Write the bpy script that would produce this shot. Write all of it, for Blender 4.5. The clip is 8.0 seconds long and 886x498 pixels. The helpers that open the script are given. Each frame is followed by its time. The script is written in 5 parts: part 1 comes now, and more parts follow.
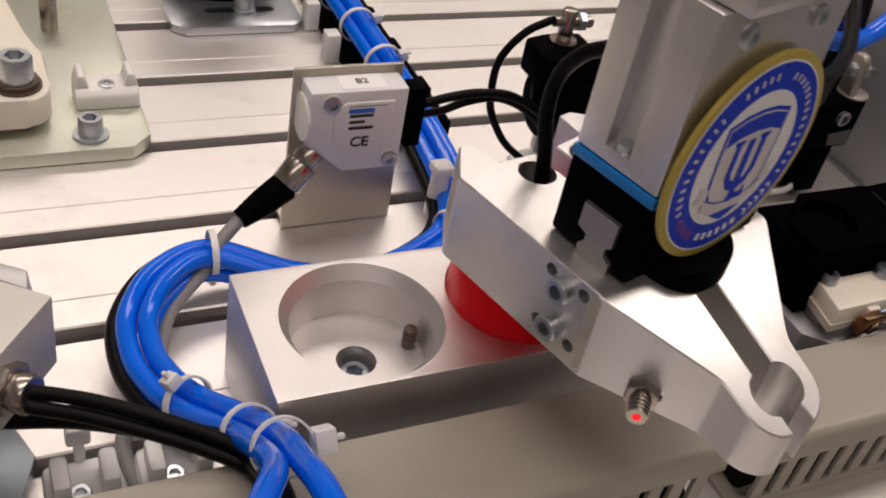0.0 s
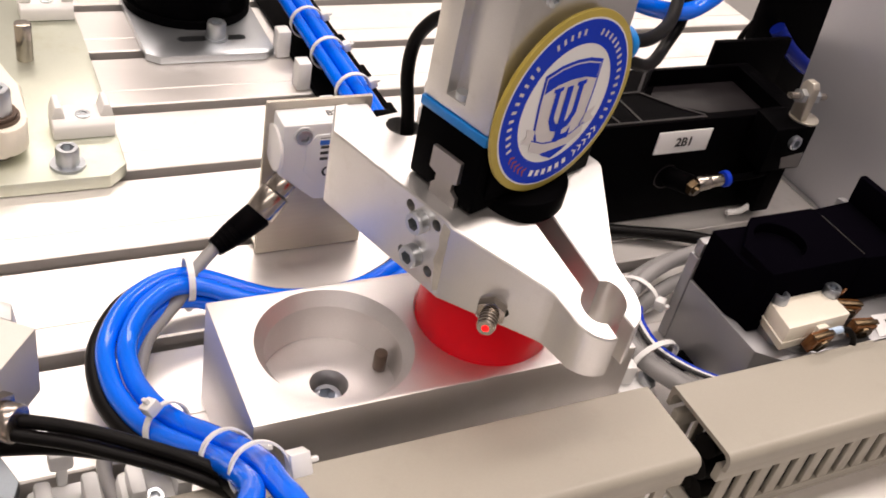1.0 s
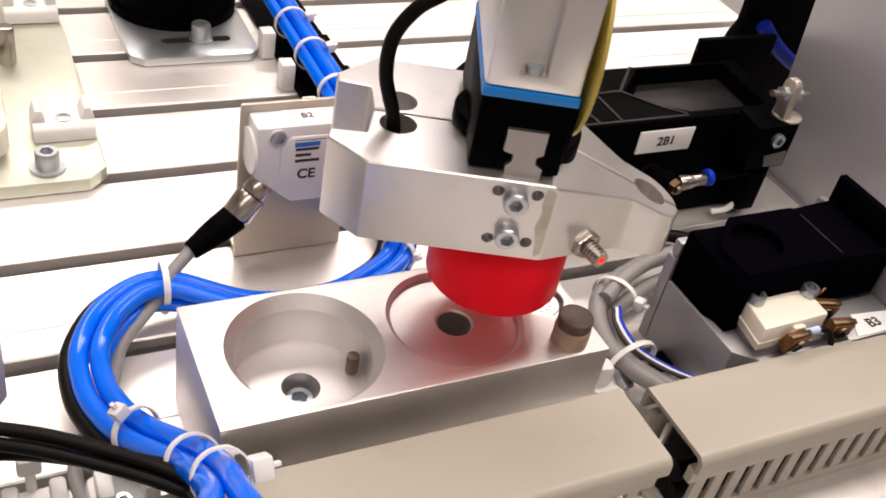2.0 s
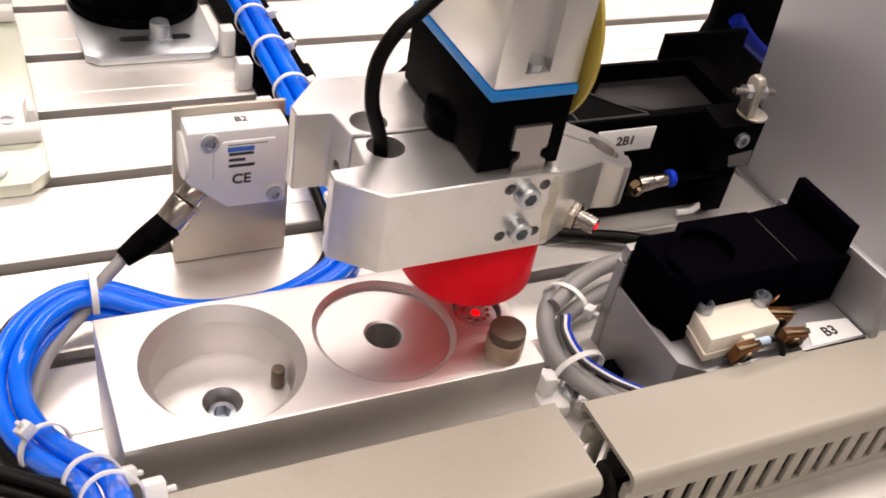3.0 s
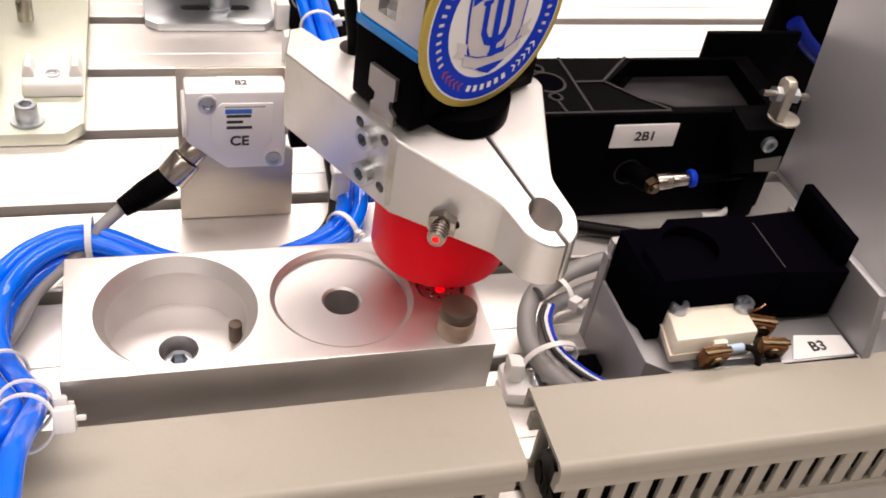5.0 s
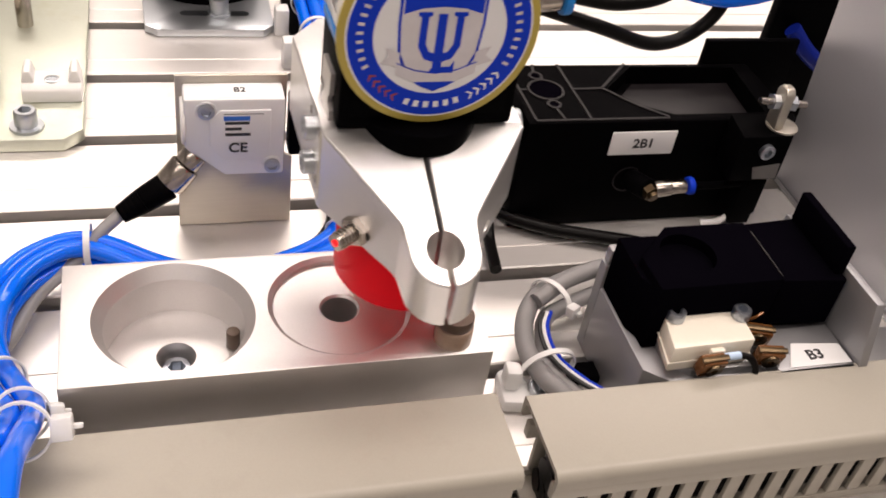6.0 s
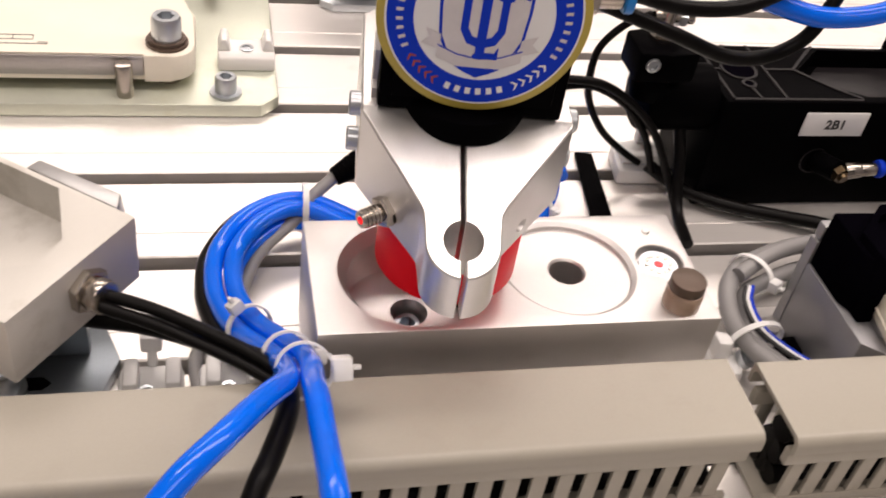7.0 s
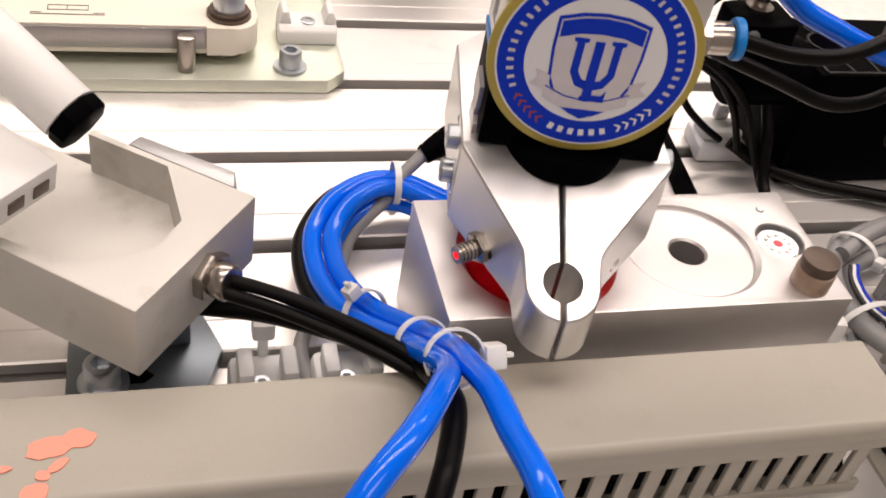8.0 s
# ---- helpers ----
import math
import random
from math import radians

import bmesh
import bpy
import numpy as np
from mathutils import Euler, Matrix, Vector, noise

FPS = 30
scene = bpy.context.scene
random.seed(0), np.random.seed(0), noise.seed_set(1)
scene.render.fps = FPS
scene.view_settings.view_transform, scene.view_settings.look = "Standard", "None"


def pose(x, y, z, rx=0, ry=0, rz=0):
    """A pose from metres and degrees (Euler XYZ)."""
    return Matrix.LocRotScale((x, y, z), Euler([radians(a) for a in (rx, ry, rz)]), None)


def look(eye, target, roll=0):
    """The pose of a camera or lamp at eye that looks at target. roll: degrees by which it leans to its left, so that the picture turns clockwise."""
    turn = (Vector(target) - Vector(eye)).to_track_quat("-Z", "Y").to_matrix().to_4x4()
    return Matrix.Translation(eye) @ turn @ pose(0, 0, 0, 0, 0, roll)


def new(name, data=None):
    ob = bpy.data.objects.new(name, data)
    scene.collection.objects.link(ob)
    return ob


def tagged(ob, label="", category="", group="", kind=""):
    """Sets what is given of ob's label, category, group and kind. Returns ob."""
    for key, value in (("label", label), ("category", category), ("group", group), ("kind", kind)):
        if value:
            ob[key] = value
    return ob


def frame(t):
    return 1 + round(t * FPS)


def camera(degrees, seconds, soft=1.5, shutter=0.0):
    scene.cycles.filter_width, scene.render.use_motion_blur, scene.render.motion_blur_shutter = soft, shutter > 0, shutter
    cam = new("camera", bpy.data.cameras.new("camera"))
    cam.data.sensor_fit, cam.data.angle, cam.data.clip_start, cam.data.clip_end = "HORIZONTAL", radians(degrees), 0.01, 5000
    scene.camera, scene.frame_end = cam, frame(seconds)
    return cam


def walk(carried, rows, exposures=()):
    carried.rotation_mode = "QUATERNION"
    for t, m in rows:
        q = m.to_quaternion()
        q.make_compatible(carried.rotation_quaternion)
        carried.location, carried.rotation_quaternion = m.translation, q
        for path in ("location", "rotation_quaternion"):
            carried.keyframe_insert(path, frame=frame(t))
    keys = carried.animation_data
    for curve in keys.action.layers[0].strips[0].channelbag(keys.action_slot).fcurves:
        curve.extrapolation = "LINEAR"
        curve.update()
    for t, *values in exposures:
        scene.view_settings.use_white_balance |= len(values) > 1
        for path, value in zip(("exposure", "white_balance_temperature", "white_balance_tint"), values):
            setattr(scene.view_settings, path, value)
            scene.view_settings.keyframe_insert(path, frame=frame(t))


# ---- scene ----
cam = camera(47.43, 8.0, 1.8, 0.3)
PATH = [
    (0, (-0.05992, -0.16430, 0.23600), (0.10111, 0.10589, -0.01111), 12.42),
    (0.5, (-0.06382, -0.16783, 0.24702), (0.10909, 0.09891, 0.00423), 13.08),
    (1, (-0.06347, -0.17094, 0.24820), (0.10785, 0.09771, 0.00639), 12.92),
    (2.5, (-0.04080, -0.17442, 0.25337), (0.12524, 0.09471, 0.00842), 11.92),
    (3, (-0.02168, -0.17426, 0.25440), (0.13799, 0.09541, 0.00584), 11.30),
    (3.5, (0.00873, -0.18283, 0.25469), (0.14158, 0.09333, -0.00238), 10.26),
    (4, (0.02370, -0.19296, 0.25688), (0.13606, 0.09219, -0.00016), 9.54),
    (4.5, (0.02709, -0.19754, 0.25632), (0.13546, 0.08950, -0.00032), 10.00),
    (6, (0.02892, -0.19687, 0.25837), (0.13706, 0.09120, 0.00279), 10.18),
    (6.5, (0.00286, -0.19760, 0.25643), (0.10059, 0.09305, -0.00041), 9.57),
    (7, (-0.02838, -0.19749, 0.24768), (0.06092, 0.09407, -0.01119), 9.84),
    (7.5, (-0.05664, -0.18815, 0.23631), (0.03752, 0.10002, -0.02464), 10.29),
    (8, (-0.07130, -0.17677, 0.23003), (0.03363, 0.10704, -0.03159), 11.53),
]
LIGHT_METER = [(0.0, -1.40), (0.5, -0.86), (1.0, -0.50), (2.5, -0.44), (4.5, -0.38), (6.5, -0.60), (8.0, -0.70)]
walk(cam, [(t, look(eye, target, roll)) for t, eye, target, roll in PATH], LIGHT_METER)

# ---- light ----
world = bpy.data.worlds.new("room_air")
world.use_nodes = True
world.node_tree.nodes["Background"].inputs[0].default_value = (1.0, 0.97, 0.93, 1)
world.node_tree.nodes["Background"].inputs[1].default_value = 0.03
scene.world = world


def ceiling_lamp(x, y, z, sx, sy, watts, tint=(1.0, 0.86, 0.79)):
    lamp = bpy.data.lights.new("ceiling_tube", "AREA")
    lamp.shape, lamp.size, lamp.size_y, lamp.energy, lamp.color = "RECTANGLE", sx, sy, watts, tint
    ob = new("ceiling_tube", lamp)
    ob.matrix_world = pose(x, y, z)
    return ob


ceiling_lamp(0.5, 1.75, 1.78, 3.6, 0.5, 82)
ceiling_lamp(0.9, 0.15, 1.78, 3.6, 0.4, 76)
ceiling_lamp(-0.3, -1.2, 1.78, 2.4, 0.5, 34)


# ---- materials ----
def material(name, color, rough=0.5, metal=0.0, grain=900.0, vary=0.08, bump=0.05, stain=25.0, stains=0.06,
             stretch=(1, 1, 1), emit=0.0, through_light=0.0, coat=0.0, rand=0.0, gloss=0.5, soft=0.0, smudge=None):
    m = bpy.data.materials.new(name)
    m.use_nodes = True
    nt = m.node_tree
    b = nt.nodes["Principled BSDF"]
    b.inputs["Metallic"].default_value = metal
    b.inputs["Coat Weight"].default_value = coat
    b.inputs["Specular IOR Level"].default_value = gloss
    b.inputs["Transmission Weight"].default_value = through_light
    tc = nt.nodes.new("ShaderNodeTexCoord")
    mp = nt.nodes.new("ShaderNodeMapping")
    mp.inputs["Scale"].default_value = stretch
    nt.links.new(tc.outputs["Object"], mp.inputs[0])
    n1, n2 = nt.nodes.new("ShaderNodeTexNoise"), nt.nodes.new("ShaderNodeTexNoise")
    n1.inputs["Scale"].default_value, n2.inputs["Scale"].default_value = grain, stain
    n1.inputs["Detail"].default_value, n2.inputs["Detail"].default_value = 4, 5
    nt.links.new(mp.outputs[0], n1.inputs[0])
    nt.links.new(tc.outputs["Object"], n2.inputs[0])
    add = nt.nodes.new("ShaderNodeMath")
    add.operation = "MULTIPLY_ADD"
    nt.links.new(n1.outputs[0], add.inputs[0])
    add.inputs[1].default_value = vary
    sub = nt.nodes.new("ShaderNodeMath")
    sub.operation = "MULTIPLY_ADD"
    nt.links.new(n2.outputs[0], sub.inputs[0])
    sub.inputs[1].default_value, sub.inputs[2].default_value = stains * 2, 1 - vary / 2 - stains
    nt.links.new(sub.outputs[0], add.inputs[2])
    last = add
    if rand:
        info = nt.nodes.new("ShaderNodeObjectInfo")
        r = nt.nodes.new("ShaderNodeMath")
        r.operation = "MULTIPLY_ADD"
        nt.links.new(info.outputs["Random"], r.inputs[0])
        r.inputs[1].default_value = rand
        nt.links.new(add.outputs[0], r.inputs[2])
        last = r
    mul = nt.nodes.new("ShaderNodeVectorMath")
    mul.operation = "SCALE"
    mul.inputs[0].default_value = color
    nt.links.new(last.outputs[0], mul.inputs["Scale"])
    tone = mul.outputs[0]
    if smudge:
        n3 = nt.nodes.new("ShaderNodeTexNoise")
        n3.inputs["Scale"].default_value, n3.inputs["Detail"].default_value, n3.inputs["Roughness"].default_value = smudge[3], 7, 0.65
        nt.links.new(tc.outputs["Object"], n3.inputs[0])
        edge = nt.nodes.new("ShaderNodeMapRange")
        edge.inputs["From Min"].default_value, edge.inputs["From Max"].default_value = 0.55, 0.72
        edge.inputs["To Max"].default_value = smudge[4]
        nt.links.new(n3.outputs[0], edge.inputs[0])
        mix = nt.nodes.new("ShaderNodeMix")
        mix.data_type = "RGBA"
        nt.links.new(edge.outputs[0], mix.inputs["Factor"])
        nt.links.new(tone, mix.inputs["A"])
        mix.inputs["B"].default_value = (*smudge[:3], 1)
        tone = mix.outputs["Result"]
    nt.links.new(tone, b.inputs["Base Color"])
    ro = nt.nodes.new("ShaderNodeMapRange")
    ro.inputs["To Min"].default_value, ro.inputs["To Max"].default_value = max(0.02, rough * 0.8), min(1, rough * 1.2)
    nt.links.new(n2.outputs[0], ro.inputs[0])
    nt.links.new(ro.outputs[0], b.inputs["Roughness"])
    if bump:
        bp = nt.nodes.new("ShaderNodeBump")
        bp.inputs["Strength"].default_value, bp.inputs["Distance"].default_value = bump, 0.0004
        nt.links.new(n1.outputs[0], bp.inputs["Height"])
        nt.links.new(bp.outputs[0], b.inputs["Normal"])
    if soft:
        b.inputs["Subsurface Weight"].default_value = soft
        b.inputs["Subsurface Radius"].default_value = (0.014, 0.0006, 0.0006)
        b.inputs["Subsurface Scale"].default_value = 1.0
    if emit:
        b.inputs["Emission Color"].default_value = (*color, 1)
        b.inputs["Emission Strength"].default_value = emit
    return m


PALE = material("passivated_sheet", (0.52, 0.485, 0.42), 0.42, 0.8, 1400, 0.14, 0.08, 30, 0.10, (0.05, 1, 1))
STEEL = material("plain_steel", (0.42, 0.45, 0.50), 0.3, 0.95, 1200, 0.12, 0.06, 60, 0.12)
ALU = material("brushed_aluminium", (0.52, 0.52, 0.52), 0.42, 0.9, 1500, 0.10, 0.10, 30, 0.05, (0.04, 1, 1))
PROFILE = material("anodised_profile", (0.86, 0.83, 0.80), 0.42, 0.75, 1200, 0.06, 0.06, 14, 0.06, (0.03, 1, 1), rand=0.03, smudge=(0.55, 0.52, 0.48, 24, 0.4))
BLOCK = material("milled_aluminium", (0.71, 0.688, 0.678), 0.48, 1.0, 2200, 0.12, 0.12, 40, 0.08, smudge=(0.60, 0.57, 0.53, 55, 0.3))
JAW = material("blasted_aluminium", (0.70, 0.69, 0.68), 0.31, 0.88, 2500, 0.10, 0.14, 45, 0.09, smudge=(0.44, 0.41, 0.36, 60, 0.3))
TRAY = material("dull_blasted_aluminium", (0.62, 0.605, 0.565), 0.6, 0.6, 2500, 0.10, 0.14, 45, 0.09, smudge=(0.36, 0.33, 0.28, 50, 0.4))
CLIP = material("satin_steel", (0.42, 0.40, 0.39), 0.38, 0.95, 1400, 0.1, 0.06, 60, 0.1, (1, 1, 0.1))
TAN = material("tan_residue", (0.57, 0.54, 0.46), 0.55, 0.6, 700, 0.3, 0.08, 160, 0.3)
SIDE = material("grey_painted_panel", (0.52, 0.52, 0.555), 0.45, 0.5, 900, 0.05, 0.05, 9, 0.06)
CHROME = material("nickel", (0.42, 0.38, 0.34), 0.24, 1.0, 900, 0.1, 0.03, 200, 0.12)
ZINC = material("zinc_steel", (0.55, 0.58, 0.61), 0.32, 0.95, 1200, 0.12, 0.06, 60, 0.12)
YZINC = material("yellow_zinc_plate", (0.55, 0.575, 0.49), 0.40, 0.8, 900, 0.08, 0.06, 30, 0.14, smudge=(0.46, 0.46, 0.33, 45, 0.5))
BRASS = material("tarnished_brass", (0.085, 0.06, 0.035), 0.3, 1.0, 900, 0.15, 0.05, 150, 0.2)
TERMINAL = material("amber_terminal", (0.16, 0.062, 0.016), 0.22, 0.35, 900, 0.2, 0.05, 180, 0.4)
FERRULE = material("pale_blue_ferrule", (0.42, 0.55, 0.72), 0.4, 0, 900, 0.05, 0.02)
HOLDER = material("dull_machined_aluminium", (0.36, 0.36, 0.37), 0.5, 0.85, 1600, 0.10, 0.10, 35, 0.08, (0.05, 1, 1))
STAND = material("dark_zinc_steel", (0.20, 0.225, 0.25), 0.36, 0.9, 1200, 0.15, 0.06, 60, 0.2)
BRONZE = material("dark_bronze", (0.10, 0.068, 0.05), 0.42, 0.3, 900, 0.15, 0.08, 150, 0.25)
AMBER = material("amber_plastic", (0.42, 0.30, 0.22), 0.25, 0, 600, 0.2, 0.05, 220, 0.35, through_light=0.25)
BLACK = material("black_plastic", (0.0016, 0.0015, 0.0018), 0.4, 0, 1600, 0.2, 0.10, 60, 0.15, gloss=0.008)
ANOD = material("black_anodised", (0.0018, 0.0015, 0.0028), 0.6, 0.0, 2000, 0.15, 0.08, 40, 0.2, gloss=0.0)
RUBBER = material("black_cable_sheath", (0.003, 0.0026, 0.0026), 0.38, 0, 800, 0.2, 0.05, 100, 0.2, gloss=0.10)
LINES = material("worn_black_rib", (0.009, 0.0075, 0.0085), 0.45, 0, 900, 0.2, 0.05, 80, 0.2, gloss=0.2)
BLUE = material("blue_tube", (0.0, 0.125, 0.80), 0.11, 0, 300, 0.06, 0.02, 60, 0.08, gloss=0.35)
BAND = material("blue_gasket", (0.0, 0.20, 0.62), 0.4, 0, 500, 0.08, 0.04)
GREYC = material("grey_cable_sheath", (0.235, 0.23, 0.23), 0.45, 0, 800, 0.1, 0.05, 60, 0.1)
NYLON = material("natural_nylon", (0.80, 0.80, 0.79), 0.35, 0, 700, 0.05, 0.04, 60, 0.05, through_light=0.10)
IVORY = material("ivory_plastic", (0.80, 0.75, 0.64), 0.42, 0, 900, 0.05, 0.06, 50, 0.05)
WHITE = material("white_paint", (0.80, 0.79, 0.77), 0.42, 0, 900, 0.04, 0.05, 40, 0.04)
HOUSING = material("sensor_housing", (0.72, 0.73, 0.74), 0.38, 0, 1500, 0.04, 0.06, 60, 0.03)
PVC = material("grey_duct_plastic", (0.34, 0.318, 0.268), 0.42, 0, 1500, 0.08, 0.07, 14, 0.06, smudge=(0.26, 0.235, 0.19, 22, 0.45))
PAPER = material("white_label", (0.82, 0.82, 0.82), 0.5, 0, 900, 0.03, 0.02)
INK = material("black_ink", (0.02, 0.02, 0.022), 0.6, 0, 900, 0.1, 0.0)
INKBLUE = material("blue_ink", (0.03, 0.16, 0.62), 0.5, 0, 900, 0.1, 0.0)
RED = material("red_plastic", (1.0, 0.008, 0.022), 0.36, 0, 1200, 0.05, 0.04, 60, 0.05, soft=0.3, gloss=0.06)
GLOW = material("red_fibre_light", (1.0, 0.0, 0.003), 0.3, 0, 300, 0.02, 0.0, emit=1.8)
SALMON = material("salmon_paint_mark", (0.85, 0.28, 0.20), 0.5, 0, 900, 0.06, 0.05)
GOLD = material("gold_print", (0.46, 0.36, 0.07), 0.42, 0.1, 900, 0.08, 0.03)
SEALBLUE = material("seal_blue_print", (0.006, 0.040, 0.52), 0.45, 0, 900, 0.06, 0.02, gloss=0.12)
# shaded copy of the tube blue, darkened for the tube behind the panel
BLUE_SHADED = material("shaded_blue_tube", (0.004, 0.012, 0.16), 0.35, 0, 300, 0.06, 0.02, gloss=0.1)
SILVERP = material("silver_print", (0.66, 0.63, 0.64), 0.35, 0.15, 500, 0.1, 0.02, 90, 0.2)
SEALRED = material("dark_red_print", (0.32, 0.05, 0.04), 0.5, 0, 900, 0.05, 0.0)
# dark metal tone: T-slot shade put into the colour; also on the wear plate
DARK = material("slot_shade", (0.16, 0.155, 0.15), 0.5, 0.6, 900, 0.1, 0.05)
WALL = material("room_wall_paint", (0.42, 0.41, 0.40), 0.8, 0, 60, 0.05, 0.05, 2, 0.05)

# ---- mesh helpers ----
ORG = {}


def thing(name, base, label, category, group="", kind=""):
    ob = new(name)
    ob.location = base
    ORG[ob] = Vector(base)
    return tagged(ob, label, category, group, kind)


def mesh_of(bm, name, smooth=True):
    me = bpy.data.meshes.new(name)
    bmesh.ops.recalc_face_normals(bm, faces=bm.faces)
    bm.to_mesh(me)
    bm.free()
    if smooth:
        me.shade_smooth()
        me.set_sharp_from_angle(angle=radians(38))
    return me


def part(name, bm, mat, parent=None, label="", smooth=True):
    me = bm if isinstance(bm, bpy.types.Mesh) else mesh_of(bm, name, smooth)
    me.materials.clear()
    me.materials.append(mat)
    ob = new(name, me)
    org = ORG.get(parent, Vector((0, 0, 0)))
    me.transform(Matrix.Translation(-org))
    ORG[ob] = org
    if parent:
        ob.parent = parent
    return tagged(ob, label)


def solid(name, bm, mat, label, category, group="", kind="", smooth=True):
    return tagged(part(name, bm, mat, None, "", smooth), label, category, group, kind)


def start():
    return bmesh.new()


def bevelled(bm, geom_edges, w, seg=2):
    if w > 0:
        bmesh.ops.bevel(bm, geom=list(geom_edges), offset=w, segments=seg, profile=0.5, affect="EDGES", clamp_overlap=True)


def box(bm, x0, x1, y0, y1, z0, z1, w=0.0004, m=None):
    r = bmesh.ops.create_cube(bm, size=1, matrix=Matrix.Translation(((x0 + x1) / 2, (y0 + y1) / 2, (z0 + z1) / 2)) @ Matrix.Diagonal((x1 - x0, y1 - y0, z1 - z0, 1)))
    vs = r["verts"]
    if m is not None:
        bmesh.ops.transform(bm, matrix=m, verts=vs)
    bevelled(bm, {e for v in vs for e in v.link_edges}, w)
    return bm


def turn_to(a, b):
    d = Vector(b) - Vector(a)
    return Matrix.Translation((Vector(a) + Vector(b)) / 2) @ d.normalized().to_track_quat("Z", "Y").to_matrix().to_4x4(), d.length


def rod(bm, a, b, r, r2=None, seg=28, w=0.0):
    m, length = turn_to(a, b)
    res = bmesh.ops.create_cone(bm, cap_ends=True, segments=seg, radius1=r, radius2=r if r2 is None else r2, depth=length, matrix=m)
    if w:
        caps = {e for v in res["verts"] for e in v.link_edges if len([f for f in e.link_faces if len(f.verts) > 4]) == 1}
        bevelled(bm, caps, w)
    return bm


def prism(bm, poly, z0, z1, w=0.0004, m=None):
    lo = [bm.verts.new((x, y, z0)) for x, y in poly]
    hi = [bm.verts.new((x, y, z1)) for x, y in poly]
    n = len(poly)
    fs = [bm.faces.new(lo[::-1]), bm.faces.new(hi)]
    fs += [bm.faces.new((lo[i], lo[(i + 1) % n], hi[(i + 1) % n], hi[i])) for i in range(n)]
    if m is not None:
        bmesh.ops.transform(bm, matrix=m, verts=lo + hi)
    bevelled(bm, {e for f in fs for e in f.edges}, w)
    return bm


def ring(bm, a, b, r_out, r_in, seg=32):
    """A washer or sleeve between two points of its axis."""
    m, length = turn_to(a, b)
    loops = []
    for z, r in ((-length / 2, r_out), (length / 2, r_out), (length / 2, r_in), (-length / 2, r_in)):
        loops.append([bm.verts.new(m @ Vector((r * math.cos(2 * math.pi * i / seg), r * math.sin(2 * math.pi * i / seg), z))) for i in range(seg)])
    for k in range(4):
        p, q = loops[k], loops[(k + 1) % 4]
        for i in range(seg):
            bm.faces.new((p[i], p[(i + 1) % seg], q[(i + 1) % seg], q[i]))
    return bm


def smooth_path(points, steps=8):
    p = [Vector(q) for q in points]
    p = [p[0] * 2 - p[1]] + p + [p[-1] * 2 - p[-2]]
    out = []
    for i in range(1, len(p) - 2):
        for k in range(steps):
            t = k / steps
            out.append(0.5 * ((2 * p[i]) + (p[i + 1] - p[i - 1]) * t + (2 * p[i - 1] - 5 * p[i] + 4 * p[i + 1] - p[i + 2]) * t * t
                              + (3 * p[i] - p[i - 1] - 3 * p[i + 1] + p[i + 2]) * t ** 3))
    out.append(p[-2])
    return out


def hose(bm, points, r, seg=14, steps=8):
    path = smooth_path(points, steps)
    side = None
    rings = []
    for i, c in enumerate(path):
        d = (path[min(i + 1, len(path) - 1)] - path[max(i - 1, 0)]).normalized()
        side = d.orthogonal().normalized() if side is None else (side - d * side.dot(d)).normalized()
        up = d.cross(side)
        rings.append([bm.verts.new(c + r * (math.cos(a) * side + math.sin(a) * up)) for a in (2 * math.pi * k / seg for k in range(seg))])
    for a, b in zip(rings, rings[1:]):
        for k in range(seg):
            bm.faces.new((a[k], a[(k + 1) % seg], b[(k + 1) % seg], b[k]))
    bm.faces.new(rings[0][::-1])
    bm.faces.new(rings[-1])
    return bm


def socket_screw(bm, at, way, r, h, washer=0.0):
    """A cap screw with a hexagon socket; at is the seat under its head, way its outward axis."""
    way = Vector(way).normalized()
    m = Matrix.Translation(at) @ way.to_track_quat("Z", "Y").to_matrix().to_4x4()
    seg = 24
    deep = max(h - 0.85 * r, 0.0001)
    rows = [(r, 0), (r, h * 0.86), (r * 0.88, h), (r * 0.56, h), (r * 0.53, deep + 0.0001), (0.0002, deep)]
    loops = []
    for k, (q, z) in enumerate(rows):
        hexed = k >= 3
        loop = []
        for i in range(seg):
            a = 2 * math.pi * i / seg
            f = 1.0
            if hexed and q > 0.0005:
                f = math.cos(math.pi / 6) / math.cos((a % (math.pi / 3)) - math.pi / 6) * 1.06
            loop.append(bm.verts.new(m @ Vector((q * f * math.cos(a), q * f * math.sin(a), z))))
        loops.append(loop)
    for p, q in zip(loops, loops[1:]):
        for i in range(seg):
            bm.faces.new((p[i], p[(i + 1) % seg], q[(i + 1) % seg], q[i]))
    bm.faces.new(loops[-1])
    if washer:
        ring(bm, m @ Vector((0, 0, -0.0012)), m @ Vector((0, 0, 0.0001)), washer, r * 0.5, 28)
    return bm


def cut(bm, cutters):
    """The solid bm less the solids of the cutters, as a mesh."""
    base = new("raw", mesh_of(bm, "raw", False))
    made = []
    for c in cutters:
        k = new("cutter", mesh_of(c, "cutter", False))
        made.append(k)
        mod = base.modifiers.new("cut", "BOOLEAN")
        mod.operation, mod.object, mod.solver = "DIFFERENCE", k, "EXACT"
    bpy.context.view_layer.update()
    me = bpy.data.meshes.new_from_object(base.evaluated_get(bpy.context.evaluated_depsgraph_get()))
    for k in (base, *made):
        old = k.data
        bpy.data.objects.remove(k)
        bpy.data.meshes.remove(old)
    me.shade_smooth()
    me.set_sharp_from_angle(angle=radians(32))
    return me


